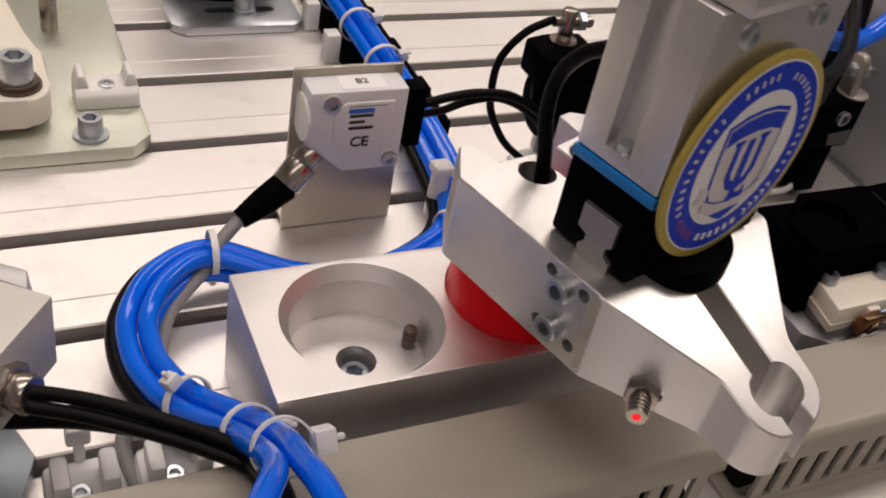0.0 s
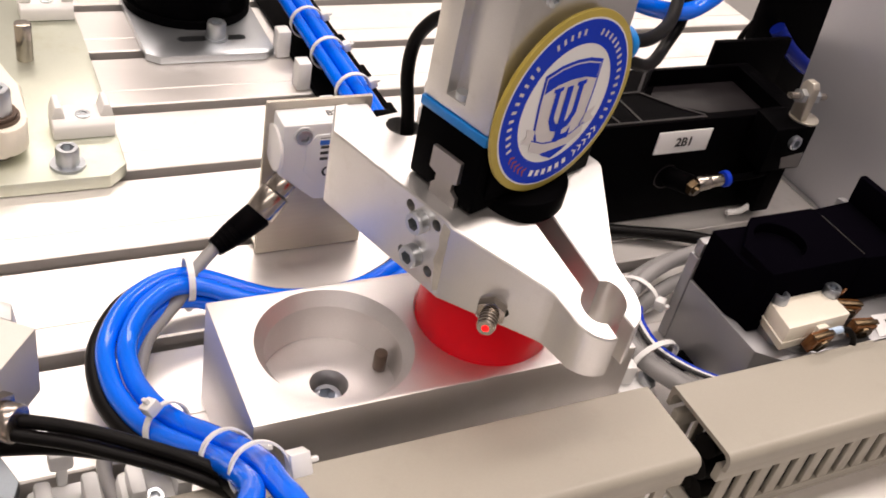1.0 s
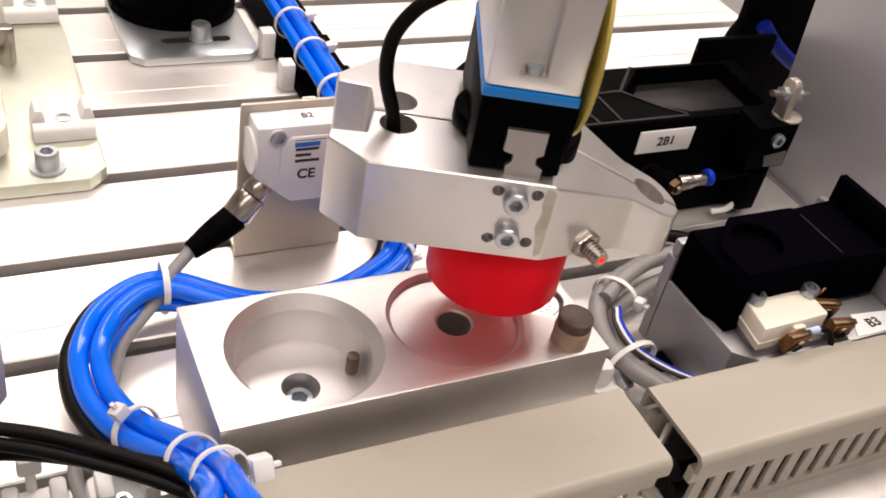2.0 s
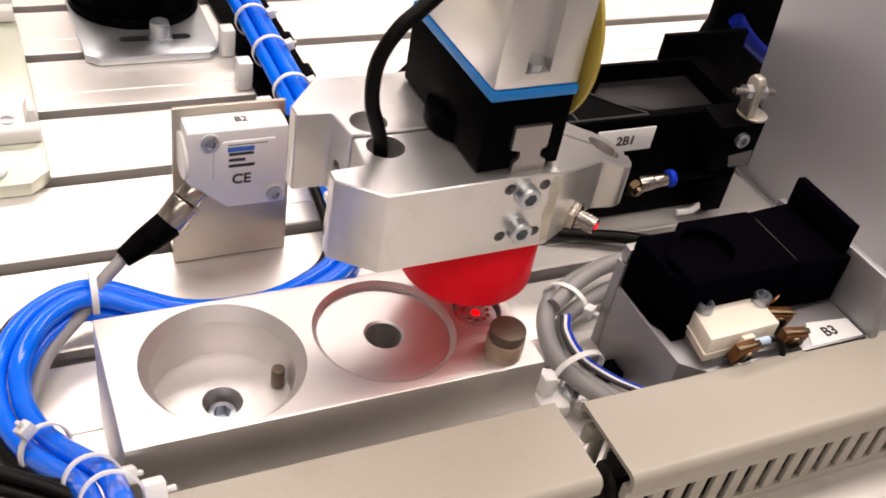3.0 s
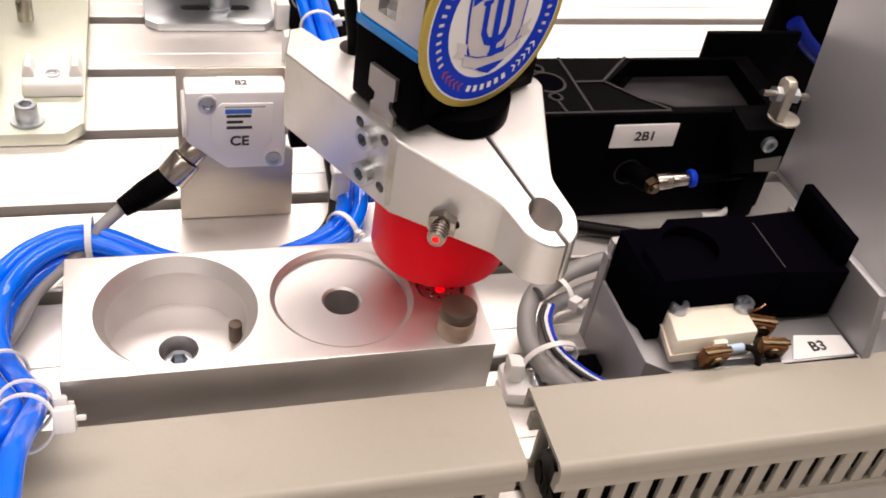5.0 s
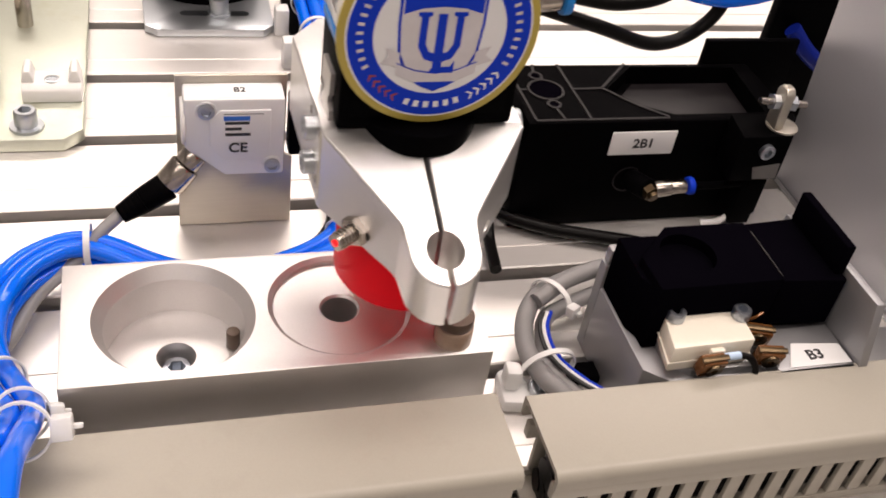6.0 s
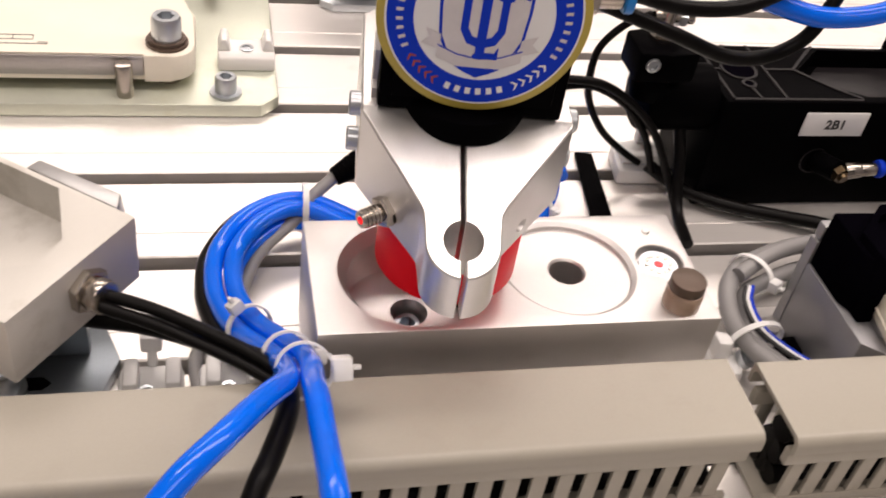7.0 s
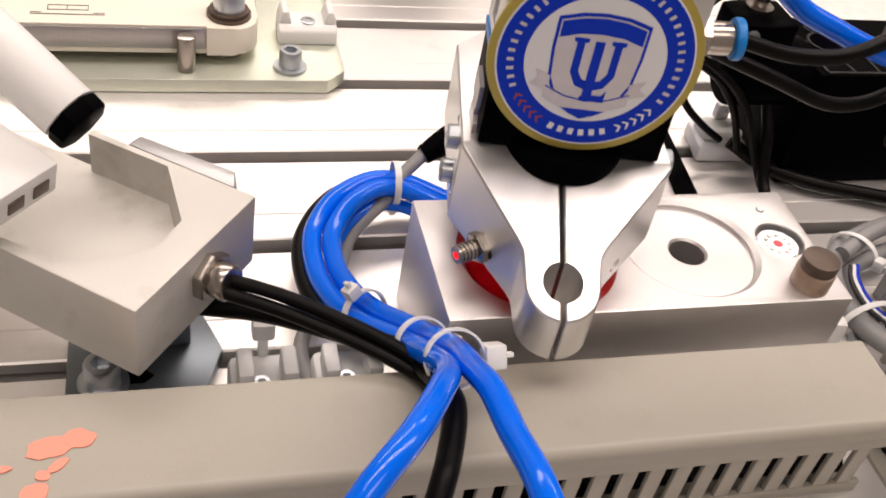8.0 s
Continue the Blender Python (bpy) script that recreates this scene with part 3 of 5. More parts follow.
def tubes():
    a = along(LOOP, (0.0032, 0.0010)) + [Vector(q) for q in END_R]
    b = along(LOOP, (-0.0032, 0.0)) + [Vector(q) for q in END_L]
    for pts in (a, b):
        solid("pneumatic_tube", hose(start(), pts, 0.0031, 16), BLUE, "glossy blue plastic pneumatic tube looped on the plate", "tube", "blue tubes")
    c = along(LOOP, (-0.0066, -0.0036))[3:-3] + [Vector(q) for q in ((-0.0150, 0.0040, 0.0290), (-0.0110, -0.0080, 0.0360), (-0.0105, -0.0290, 0.0510), (-0.0122, -0.0440, 0.0605), (-0.0165, -0.0570, 0.0625), (-0.0210, -0.0670, 0.0610), (-0.030, -0.085, 0.045), (-0.036, -0.096, 0.0035))]
    solid("black_tube", hose(start(), c, 0.0028), RUBBER, "black plastic pneumatic tube bundled with blue ones", "tube")
    d = along(LOOP, (0.004, -0.0055))[4:-5]
    solid("pneumatic_tube", hose(start(), d, 0.0023), BLUE, "thin blue plastic tube under the bundle", "tube", "blue tubes")
    e = along(LOOP, (0.0075, -0.001))[:5]
    solid("pneumatic_tube", hose(start(), e, 0.0030, 16), BLUE, "glossy blue plastic pneumatic tube on the rear rail", "tube", "blue tubes")
    # ties along the loop
    zip_tie((0.0050, 0.0895, 0.0165), (1, -0.05, 0), 0.0074, (0, -0.2, -1))
    zip_tie((-0.0177, 0.0205, 0.0238), (0.45, -0.85, 0.45), 0.0074, (-0.5, 0.2, 0.9))
    zip_tie((-0.0086, -0.0062, 0.0392), (0.15, -0.80, 0.58), 0.0073, (1.0, 0.2, -0.2))
    zip_tie((-0.0062, -0.0240, 0.0533), (0.0, -0.80, 0.60), 0.0074, (1.0, -0.1, 0.1), head=0.0040)
    zip_tie((0.0965, 0.0960, 0.0085), (0.75, 0.65, 0), 0.0070, (0.5, -0.6, 0.2), head=0.0020)
    for y in (0.205, 0.240, 0.272):
        zip_tie((0.1085, y, 0.0160), (0, 1, 0), 0.0085, (1, 0, 0.35))
    # rear cable rail
    rail = thing("cable_rail", (0.118, 0.25, 0), "black slotted cable carrier rail under blue tubes", "cable rail")
    part("bed", box(start(), 0.099, 0.1235, 0.160, 0.345, 0.0005, 0.0035, 0.0004), BLACK, rail)
    part("lip", box(start(), 0.1205, 0.1238, 0.160, 0.345, 0.0036, 0.0120, 0.0004), BLACK, rail)
    for y in (0.200, 0.236, 0.268):
        part("clip", box(start(), 0.0915, 0.0985, y - 0.004, y + 0.004, 0.0005, 0.0150, 0.001), NYLON, rail, "white nylon clip")
        part("tooth", box(start(), 0.1240, 0.1275, y - 0.010, y + 0.002, 0.0036, 0.0100, 0.0006), BLACK, rail)
    post = thing("cable_post", (0.105, 0.118, 0), "white plastic cable tie post on the plate", "cable post")
    part("stem", rod(start(), (0.0985, 0.115, 0.0), (0.0985, 0.115, 0.020), 0.0042, 0.0035, w=0.0006), NYLON, post)
    part("cap", box(start(), 0.0945, 0.1025, 0.111, 0.119, 0.0200, 0.0240, 0.001), NYLON, post)


tubes()


# ---- black drive module ----
def drive_module():
    m = thing("drive_module", (0.22, 0.125, 0), "matt black slide drive module with a white label", "drive module")
    x0, x1, yf, yb, z = 0.1680, 0.2855, 0.1050, 0.1490, 0.0520
    part("body", cut(box(start(), x0, x1, yf, yb, 0.0005, z, 0.0012), [
        prism(start(), [(0.2100, 0.1295), (0.2200, 0.1165), (0.2320, 0.1095), (0.2740, 0.1095), (0.2765, 0.1455), (0.2270, 0.1460)], 0.0440, 0.08, 0.0)]), BLACK, m)
    part("tray_floor", prism(start(), [(0.2160, 0.1300), (0.2235, 0.1200), (0.2335, 0.1125), (0.2730, 0.1125), (0.2755, 0.1440), (0.2290, 0.1440)], 0.0438, 0.0448, 0.0002), LINES, m, "worn dark grey tray floor")
    # ribs on the top
    for a, b in (((0.1715, 0.1066), (0.2285, 0.1066)), ((0.1946, 0.1074), (0.1940, 0.1480)), ((0.1950, 0.1289), (0.2078, 0.1291)), ((0.2078, 0.1295), (0.2250, 0.1482)), ((0.2078, 0.1288), (0.2185, 0.1160)), ((0.2185, 0.1160), (0.2285, 0.1075)), ((0.1816, 0.1422), (0.1830, 0.1480)), ((0.1826, 0.1148), (0.1836, 0.1074)), ((0.1720, 0.1290), (0.1745, 0.1288)), ((0.1716, 0.1074), (0.1712, 0.1480))):
        d = Vector((*b, 0)) - Vector((*a, 0))
        part("rib", box(start(), 0, d.length, -0.0006, 0.0006, z, z + 0.0005, 0, Matrix.Translation((*a, 0)) @ Matrix.Rotation(math.atan2(d.y, d.x), 4, "Z")), LINES, m)
    for x, y, r in ((0.1826, 0.1286, 0.0078), (0.1816, 0.1392, 0.0031), (0.1826, 0.1178, 0.0031)):
        part("bore_rim", ring(start(), (x, y, z - 0.0002), (x, y, z + 0.0006), r, r - 0.0011), LINES, m)
        part("bore", rod(start(), (x, y, z - 0.002), (x, y, z + 0.0002), r - 0.0011, seg=24), ANOD, m)
    part("rear_block", box(start(), 0.2635, 0.310, 0.150, 0.153, 0.0005, 0.0625, 0.0006), BLACK, m)
    part("end_block", prism(start(), [(0.2520, 0.0880), (0.2745, 0.0880), (0.2845, 0.1048), (0.2545, 0.1048)], 0.0330, 0.0548, 0.0008), BLACK, m)
    part("lower_block", box(start(), 0.2640, 0.2740, 0.0930, 0.1048, 0.0060, 0.0328, 0.0008), BLACK, m)
    part("wear_plate", prism(start(), [(0.2628, 0.0344), (0.2735, 0.0340), (0.2730, 0.0415), (0.2610, 0.0400)], 0.0876, 0.0881, 0.0, Matrix(((1, 0, 0, 0), (0, 0, 1, 0), (0, 1, 0, 0), (0, 0, 0, 1)))), DARK, m, "bare steel wear plate under the screw")
    # label
    lab = part("label_sticker", box(start(), 0.2045, 0.2330, 0.1044, 0.1051, 0.0362, 0.0472, 0.0002), PAPER, m, "white printed label")
    part("lettering", lettering("2B1", 0.0060, Matrix.Translation((0.2190, 0.1042, 0.0416)) @ Matrix.Rotation(radians(90), 4, "X")), INK, lab)
    part("screw", socket_screw(start(), (0.2640, 0.0878, 0.0482), (0, -1, 0), 0.0032, 0.0022), STEEL, m, "zinc-plated cap screw")
    # push-in fitting
    part("port_ring", ring(start(), (0.2165, 0.1046, 0.0235), (0.2165, 0.1052, 0.0235), 0.0062, 0.0055), LINES, m)
    f = part("air_fitting", rod(start(), (0.2180, 0.1049, 0.0235), (0.2215, 0.0945, 0.0258), 0.0046, w=0.0008), BLACK, m, "black push-in elbow fitting")
    part("screw_head", rod(rod(start(), (0.2215, 0.0945, 0.0256), (0.2222, 0.0915, 0.0252), 0.0036, seg=6), (0.2222, 0.0915, 0.0252), (0.2225, 0.0900, 0.0248), 0.0022, seg=14), BRASS, f, "tarnished brass screw head")
    part("sleeve", rod(rod(start(), (0.2232, 0.0932, 0.0268), (0.2300, 0.0930, 0.0276), 0.0034, w=0.0005), (0.2300, 0.0930, 0.0276), (0.2370, 0.0930, 0.0279), 0.0028, w=0.0004), CHROME, f)
    part("collar", rod(start(), (0.2375, 0.0930, 0.0280), (0.2402, 0.0930, 0.0281), 0.0037, w=0.0006), SEALBLUE, f, "blue release collar")
    part("hose", hose(start(), [(0.238, 0.0930, 0.0280), (0.252, 0.0930, 0.0278), (0.2640, 0.0950, 0.0270)], 0.0016), BLACK, f)
    # end stop lug with adjusting screw
    st = thing("end_stop", (0.2715, 0.0945, 0.0548), "plated steel end stop lug with an adjusting screw", "end stop")
    part("foot", rod(start(), (0.2720, 0.0945, 0.0549), (0.2720, 0.0945, 0.0560), 0.0066, seg=28, w=0.0004), PALE, st)
    part("lug", prism(start(), [(0.0908, 0.0560), (0.0982, 0.0560), (0.0982, 0.0715), (0.0965, 0.0738), (0.0925, 0.0738), (0.0908, 0.0715)], 0.2660, 0.2702, 0.0008, Matrix(((0, 0, 1, 0), (1, 0, 0, 0), (0, 1, 0, 0), (0, 0, 0, 1)))), PALE, st, "dull zinc lug")
    part("bolt", rod(start(), (0.2575, 0.0945, 0.0678), (0.2790, 0.0945, 0.0652), 0.0015, seg=14), CHROME, st)
    part("nut", rod(start(), (0.2628, 0.0945, 0.0671), (0.2656, 0.0945, 0.0668), 0.0033, seg=6), ZINC, st)
    part("nut", rod(start(), (0.2706, 0.0945, 0.0662), (0.2734, 0.0945, 0.0659), 0.0033, seg=6), ZINC, st)
    # tall dark cylinder behind the panel
    tall = thing("upright_drive", (0.305, 0.20, 0), "tall black upright drive housing behind the panel", "drive housing")
    part("housing", box(start(), 0.3100, 0.3900, 0.1735, 0.1800, 0.0005, 0.19, 0.001), BLACK, tall)
    part("blue_tube", hose(start(), [(0.318, 0.1690, 0.058), (0.329, 0.165, 0.047), (0.347, 0.163, 0.036), (0.370, 0.162, 0.029)], 0.0040), BLUE_SHADED, tall, "blue tube passing the housing, coloured as in shade")
    part("lead", hose(start(), [(0.322, 0.200, 0.004), (0.328, 0.200, 0.032), (0.332, 0.200, 0.042), (0.338, 0.200, 0.048), (0.346, 0.199, 0.048)], 0.0016), RUBBER, tall)
    # swivel knob at the near end
    kn = thing("cylinder_end", (0.145, 0.118, 0.05), "black cylinder end cap with a plated throttle on top", "cylinder cap")
    part("cap", prism(start(), [(0.1275, 0.1070), (0.1400, 0.1060), (0.1520, 0.1075), (0.1520, 0.1270), (0.1370, 0.1275), (0.1275, 0.1250)], 0.0585, 0.0712, 0.0016), BLACK, kn)
    part("under_cap", rod(start(), (0.1370, 0.1140, 0.0490), (0.1370, 0.1140, 0.0585), 0.0068, 0.0078, w=0.001), BLACK, kn)
    # black filler cylinder added for the shaded mass of hoses below the cap
    part("barrel", rod(start(), (0.1380, 0.1210, 0.0440), (0.1676, 0.1210, 0.0440), 0.0135, seg=40, w=0.001), BLACK, kn)
    part("screw", socket_screw(start(), (0.1330, 0.1066, 0.0665), (0, -1, 0), 0.0028, 0.0010), ZINC, kn, "zinc-plated cap screw")
    part("throttle", rod(rod(rod(start(), (0.1400, 0.119, 0.0712), (0.1400, 0.119, 0.0728), 0.0052, seg=24), (0.1400, 0.119, 0.0728), (0.1400, 0.119, 0.0850), 0.0028, w=0.0006), (0.1340, 0.119, 0.0805), (0.1500, 0.119, 0.0795), 0.0021, seg=12), CHROME, kn, "plated throttle screw")
    part("lock_nut", rod(start(), (0.1440, 0.119, 0.0799), (0.1465, 0.119, 0.0797), 0.0036, seg=6), ZINC, kn)
    part("lead", hose(start(), [(0.1340, 0.120, 0.0805), (0.1250, 0.122, 0.0745), (0.1170, 0.122, 0.0640), (0.1165, 0.122, 0.0500), (0.1190, 0.122, 0.0400), (0.1270, 0.122, 0.0270), (0.1380, 0.122, 0.0170), (0.1480, 0.122, 0.0100)], 0.0015), RUBBER, kn)
    # black tubes from the module's near end down to the plate
    solid("black_hose", hose(start(), [(0.156, 0.113, 0.034), (0.1565, 0.106, 0.024), (0.1570, 0.101, 0.012), (0.1565, 0.093, 0.005), (0.1545, 0.076, 0.004)], 0.0024), RUBBER, "black hose dropping from the drive module", "hose", "black hoses")
    solid("black_hose", hose(start(), [(0.150, 0.118, 0.012), (0.164, 0.109, 0.006), (0.181, 0.099, 0.005), (0.203, 0.091, 0.005), (0.217, 0.085, 0.006), (0.236, 0.076, 0.006), (0.262, 0.066, 0.006)], 0.0028), RUBBER, "black hose lying along the plate", "hose", "black hoses")
    solid("tie_tail", hose(start(), [(0.254, 0.0975, 0.004), (0.262, 0.096, 0.006), (0.272, 0.099, 0.012)], 0.0014), NYLON, "white nylon tie tail beside the black module", "cable tie")
    nb = thing("cable_tie_mount", (0.150, 0.130, 0), "white nylon cable tie base holding black leads", "cable tie base")
    part("pad", prism(start(), [(0.139, 0.1200), (0.161, 0.1190), (0.163, 0.1360), (0.154, 0.1440), (0.142, 0.1400)], 0.0, 0.0075, 0.0018), NYLON, nb)
    part("bridge", box(start(), 0.142, 0.160, 0.1240, 0.1360, 0.0075, 0.0120, 0.0016), NYLON, nb)
    part("ear", box(start(), 0.150, 0.156, 0.1330, 0.1370, 0.0120, 0.0190, 0.001), NYLON, nb)
    solid("black_strap", prism(start(), [(0.1210, 0.0965), (0.1300, 0.0960), (0.1345, 0.1400), (0.1270, 0.1410)], 0.0003, 0.0022, 0.0003), BLACK, "flat black strap on the plate behind the block", "strap")


drive_module()


# ---- switch holder with black seat ----
def switch_holder():
    h = thing("switch_holder", (0.22, 0.018, 0), "aluminium switch holder with angled corner on the plate", "holder")
    part("base", prism(start(), [(0.1762, 0.0350), (0.1762, -0.0040), (0.1855, -0.0115), (0.2470, -0.0165), (0.2470, 0.0350)], 0.0, 0.0305, 0.0004), HOLDER, h)
    part("rear_wall", prism(start(), [(0.1762, 0.0352), (0.1762, 0.0400), (0.2470, 0.0440), (0.2470, 0.0375)], 0.0, 0.0400, 0.0006), HOLDER, h)
    part("rear_lip", prism(start(), [(0.1765, 0.0352), (0.1765, 0.0395), (0.1850, 0.0395), (0.1850, 0.0352)], 0.0402, 0.0470, 0.0012), HOLDER, h)
    part("switch_ledge", prism(start(), [(0.1840, 0.0050), (0.1840, -0.0020), (0.1905, -0.0088), (0.2165, -0.0094), (0.2165, 0.0045)], 0.0306, 0.0335, 0.0004), HOLDER, h)
    part("label_shelf", prism(start(), [(0.2185, -0.0160), (0.2468, -0.0164), (0.2468, 0.0036), (0.2185, 0.0030)], 0.0306, 0.0362, 0.0004), HOLDER, h)
    part("end_plate", prism(start(), [(-0.0166, 0.0), (0.0440, 0.0), (0.0440, 0.0520), (0.0075, 0.0585), (-0.0110, 0.0590), (-0.0166, 0.0370)], 0.2472, 0.2505, 0.0004, Matrix(((0, 0, 1, 0), (1, 0, 0, 0), (0, 1, 0, 0), (0, 0, 0, 1)))), HOLDER, h, "upright aluminium end plate")
    s = thing("pickup_seat", (0.215, 0.02, 0.0306), "matt black plastic seat with a shallow round pocket on top", "seat block")
    main = prism(start(), [(0.1930, 0.0350), (0.1787, 0.0210), (0.1792, 0.0050), (0.2233, 0.0056), (0.2233, 0.0350)], 0.0307, 0.0570, 0.0005)
    part("seat_body", cut(main, [rod(start(), (0.1955, 0.0210, 0.0530), (0.1955, 0.0210, 0.07), 0.0096, seg=48)]), ANOD, s)
    part("seat_end", prism(start(), [(0.2236, 0.0058), (0.2468, 0.0042), (0.2468, 0.0368), (0.2236, 0.0350)], 0.0364, 0.0562, 0.0005), ANOD, s)
    part("side_ramp", prism(start(), [(0.1770, 0.0348), (0.1770, 0.0150), (0.1800, 0.0085), (0.1810, 0.0212), (0.1960, 0.0345)], 0.0307, 0.0535, 0.0003), ANOD, s)
    part("end_fence", prism(start(), [(0.2432, 0.0070), (0.2467, 0.0068), (0.2467, 0.0366), (0.2432, 0.0366)], 0.0563, 0.0680, 0.0005), ANOD, s)
    part("scratch", box(start(), 0.2232, 0.2237, 0.0072, 0.0300, 0.0569, 0.0572, 0), LINES, s)
    # micro switch
    m = thing("micro_switch", (0.200, 0.0, 0.031), "ivory micro switch with brass terminals and two screws", "switch")
    bx = [(0.1813, -0.0085), (0.1838, 0.0050), (0.1862, 0.0085), (0.2095, 0.0080), (0.2114, 0.0040), (0.2108, -0.0075)]
    part("case", prism(start(), bx, 0.0337, 0.0442, 0.0008), IVORY, m)
    part("seam", prism(start(), [(0.1806, -0.0088), (0.1832, 0.0054), (0.1858, 0.0089), (0.2098, 0.0084), (0.2118, 0.0042), (0.2111, -0.0078)], 0.0372, 0.0378, 0.0002), IVORY, m)
    part("shoulder", box(start(), 0.1945, 0.1995, -0.0098, -0.0078, 0.0338, 0.0425, 0.0005), IVORY, m)
    for x, y in ((0.1872, 0.0046), (0.2102, 0.0030)):
        part("screw", socket_screw(start(), (x, y, 0.0443), (0, 0, 1), 0.0031, 0.0034), STEEL, m, "zinc-plated cap screw")
    for x, y, z, turn in ((0.1945, -0.0118, 0.0385, 4), (0.2160, -0.0105, 0.0385, -10), (0.2155, -0.0020, 0.0400, -18)):
        r = Matrix.Translation((x, y, z)) @ Matrix.Rotation(radians(turn), 4, "Z") @ Matrix.Rotation(radians(14), 4, "X")
        t = part("terminal", box(start(), -0.0044, 0.0044, -0.0016, 0.0026, -0.0036, 0.0034, 0.0006, r), TERMINAL, m, "amber brown screw terminal")
        part("terminal_screw", ring(start(), r @ Vector((0, -0.0024, 0)), r @ Vector((0, -0.0014, 0)), 0.0029, 0.0012, 18), BRASS, t)
        part("clamp", box(start(), -0.0048, 0.0048, -0.0008, 0.0012, 0.0034, 0.0042, 0.0002, r), BRASS, t)
    part("ferrule", rod(start(), (0.1985, -0.0110, 0.0410), (0.2040, -0.0112, 0.0415), 0.0013), FERRULE, m, "pale blue crimp ferrule")
    part("lead", hose(start(), [(0.2040, -0.0112, 0.0415), (0.2075, -0.0122, 0.0408), (0.2095, -0.0140, 0.0375), (0.2100, -0.0150, 0.0320)], 0.0011), RUBBER, m)
    part("lever_spring", hose(start(), [(0.2125, 0.0040, 0.0405), (0.2160, 0.0030, 0.0430), (0.2195, 0.0042, 0.0438)], 0.0005, 8), TERMINAL, m)
    st = part("label_sticker", prism(start(), [(0.2228, -0.0142), (0.2460, -0.0142), (0.2458, -0.0058), (0.2285, -0.0040)], 0.0363, 0.0365, 0.0), PAPER, h, "white printed label")
    part("lettering", lettering("B3", 0.0058, Matrix.Translation((0.2345, -0.0098, 0.0366)) @ Matrix.Rotation(radians(2), 4, "Z")), INK, st)


switch_holder()


# ---- grey cables between block and holder ----
def cable_group():
    runs = [
        ([(0.205, 0.0660, 0.012), (0.189, 0.0620, 0.014), (0.172, 0.0560, 0.014), (0.160, 0.0490, 0.014), (0.1525, 0.0380, 0.013), (0.1495, 0.0240, 0.012), (0.1520, 0.0120, 0.012), (0.157, 0.0020, 0.012), (0.162, -0.012, 0.011)], 0.0034),
        ([(0.200, 0.0560, 0.010), (0.186, 0.0520, 0.011), (0.173, 0.0470, 0.011), (0.1620, 0.0410, 0.011), (0.1575, 0.0300, 0.010), (0.1555, 0.0180, 0.010), (0.160, 0.0070, 0.010), (0.168, -0.003, 0.010), (0.177, -0.013, 0.010)], 0.0030),
        ([(0.205, 0.0615, 0.018), (0.188, 0.0575, 0.019), (0.172, 0.0515, 0.019), (0.1580, 0.0440, 0.017)], 0.0030),
    ]
    for pts, r in runs:
        solid("grey_cable", hose(start(), pts, r), GREYC, "grey sheathed control cable tied in a bundle", "cable", "grey cables")
    for mat, dx, lab in ((INK, 0.0, "thin black wire"), (PAPER, 0.0014, "thin white wire"), (SEALBLUE, 0.0028, "thin dark blue wire")):
        pts = [(0.1600 + dx, 0.0400, 0.0150), (0.1560 + dx, 0.0320, 0.0150), (0.1560 + dx, 0.0200, 0.0140), (0.1620 + dx, 0.0080, 0.0140), (0.1720 + dx, -0.002, 0.0135), (0.181 + dx, -0.0120, 0.012)]
        solid("thin_wire", hose(start(), pts, 0.0008, 8), mat, lab + " beside the grey cables", "wire", "thin wires")
    zip_tie((0.1655, 0.0475, 0.0145), (0.85, 0.5, 0), 0.0090, (0.55, -0.8, 0.15), squash=0.8)
    zip_tie((0.1545, 0.0170, 0.0120), (-0.05, 1, 0), 0.0100, (-1, 0, -0.3), squash=0.75)
    b = thing("cable_tie_mount", (0.1440, 0.018, 0), "white nylon tie mount screwed to the plate", "cable tie base")
    part("pad", prism(start(), [(0.1372, 0.0085), (0.1480, 0.0065), (0.1510, 0.0150), (0.1450, 0.0250), (0.1385, 0.0230)], 0.0, 0.0060, 0.0018), NYLON, b)
    part("post", prism(start(), [(0.1384, 0.0130), (0.1440, 0.0120), (0.1446, 0.0180), (0.1390, 0.0200)], 0.0060, 0.0150, 0.0016), NYLON, b)
    part("screw", socket_screw(start(), (0.1500, 0.0130, 0.006), (0.4, -0.3, 0.8), 0.0035, 0.0022), ZINC, b, "zinc-plated screw")
    solid("rubber_foot", box(start(), 0.163, 0.182, 0.0170, 0.0250, 0.0003, 0.0040, 0.0006), BLACK, "flat black strip in the plate slot", "strip")


cable_group()


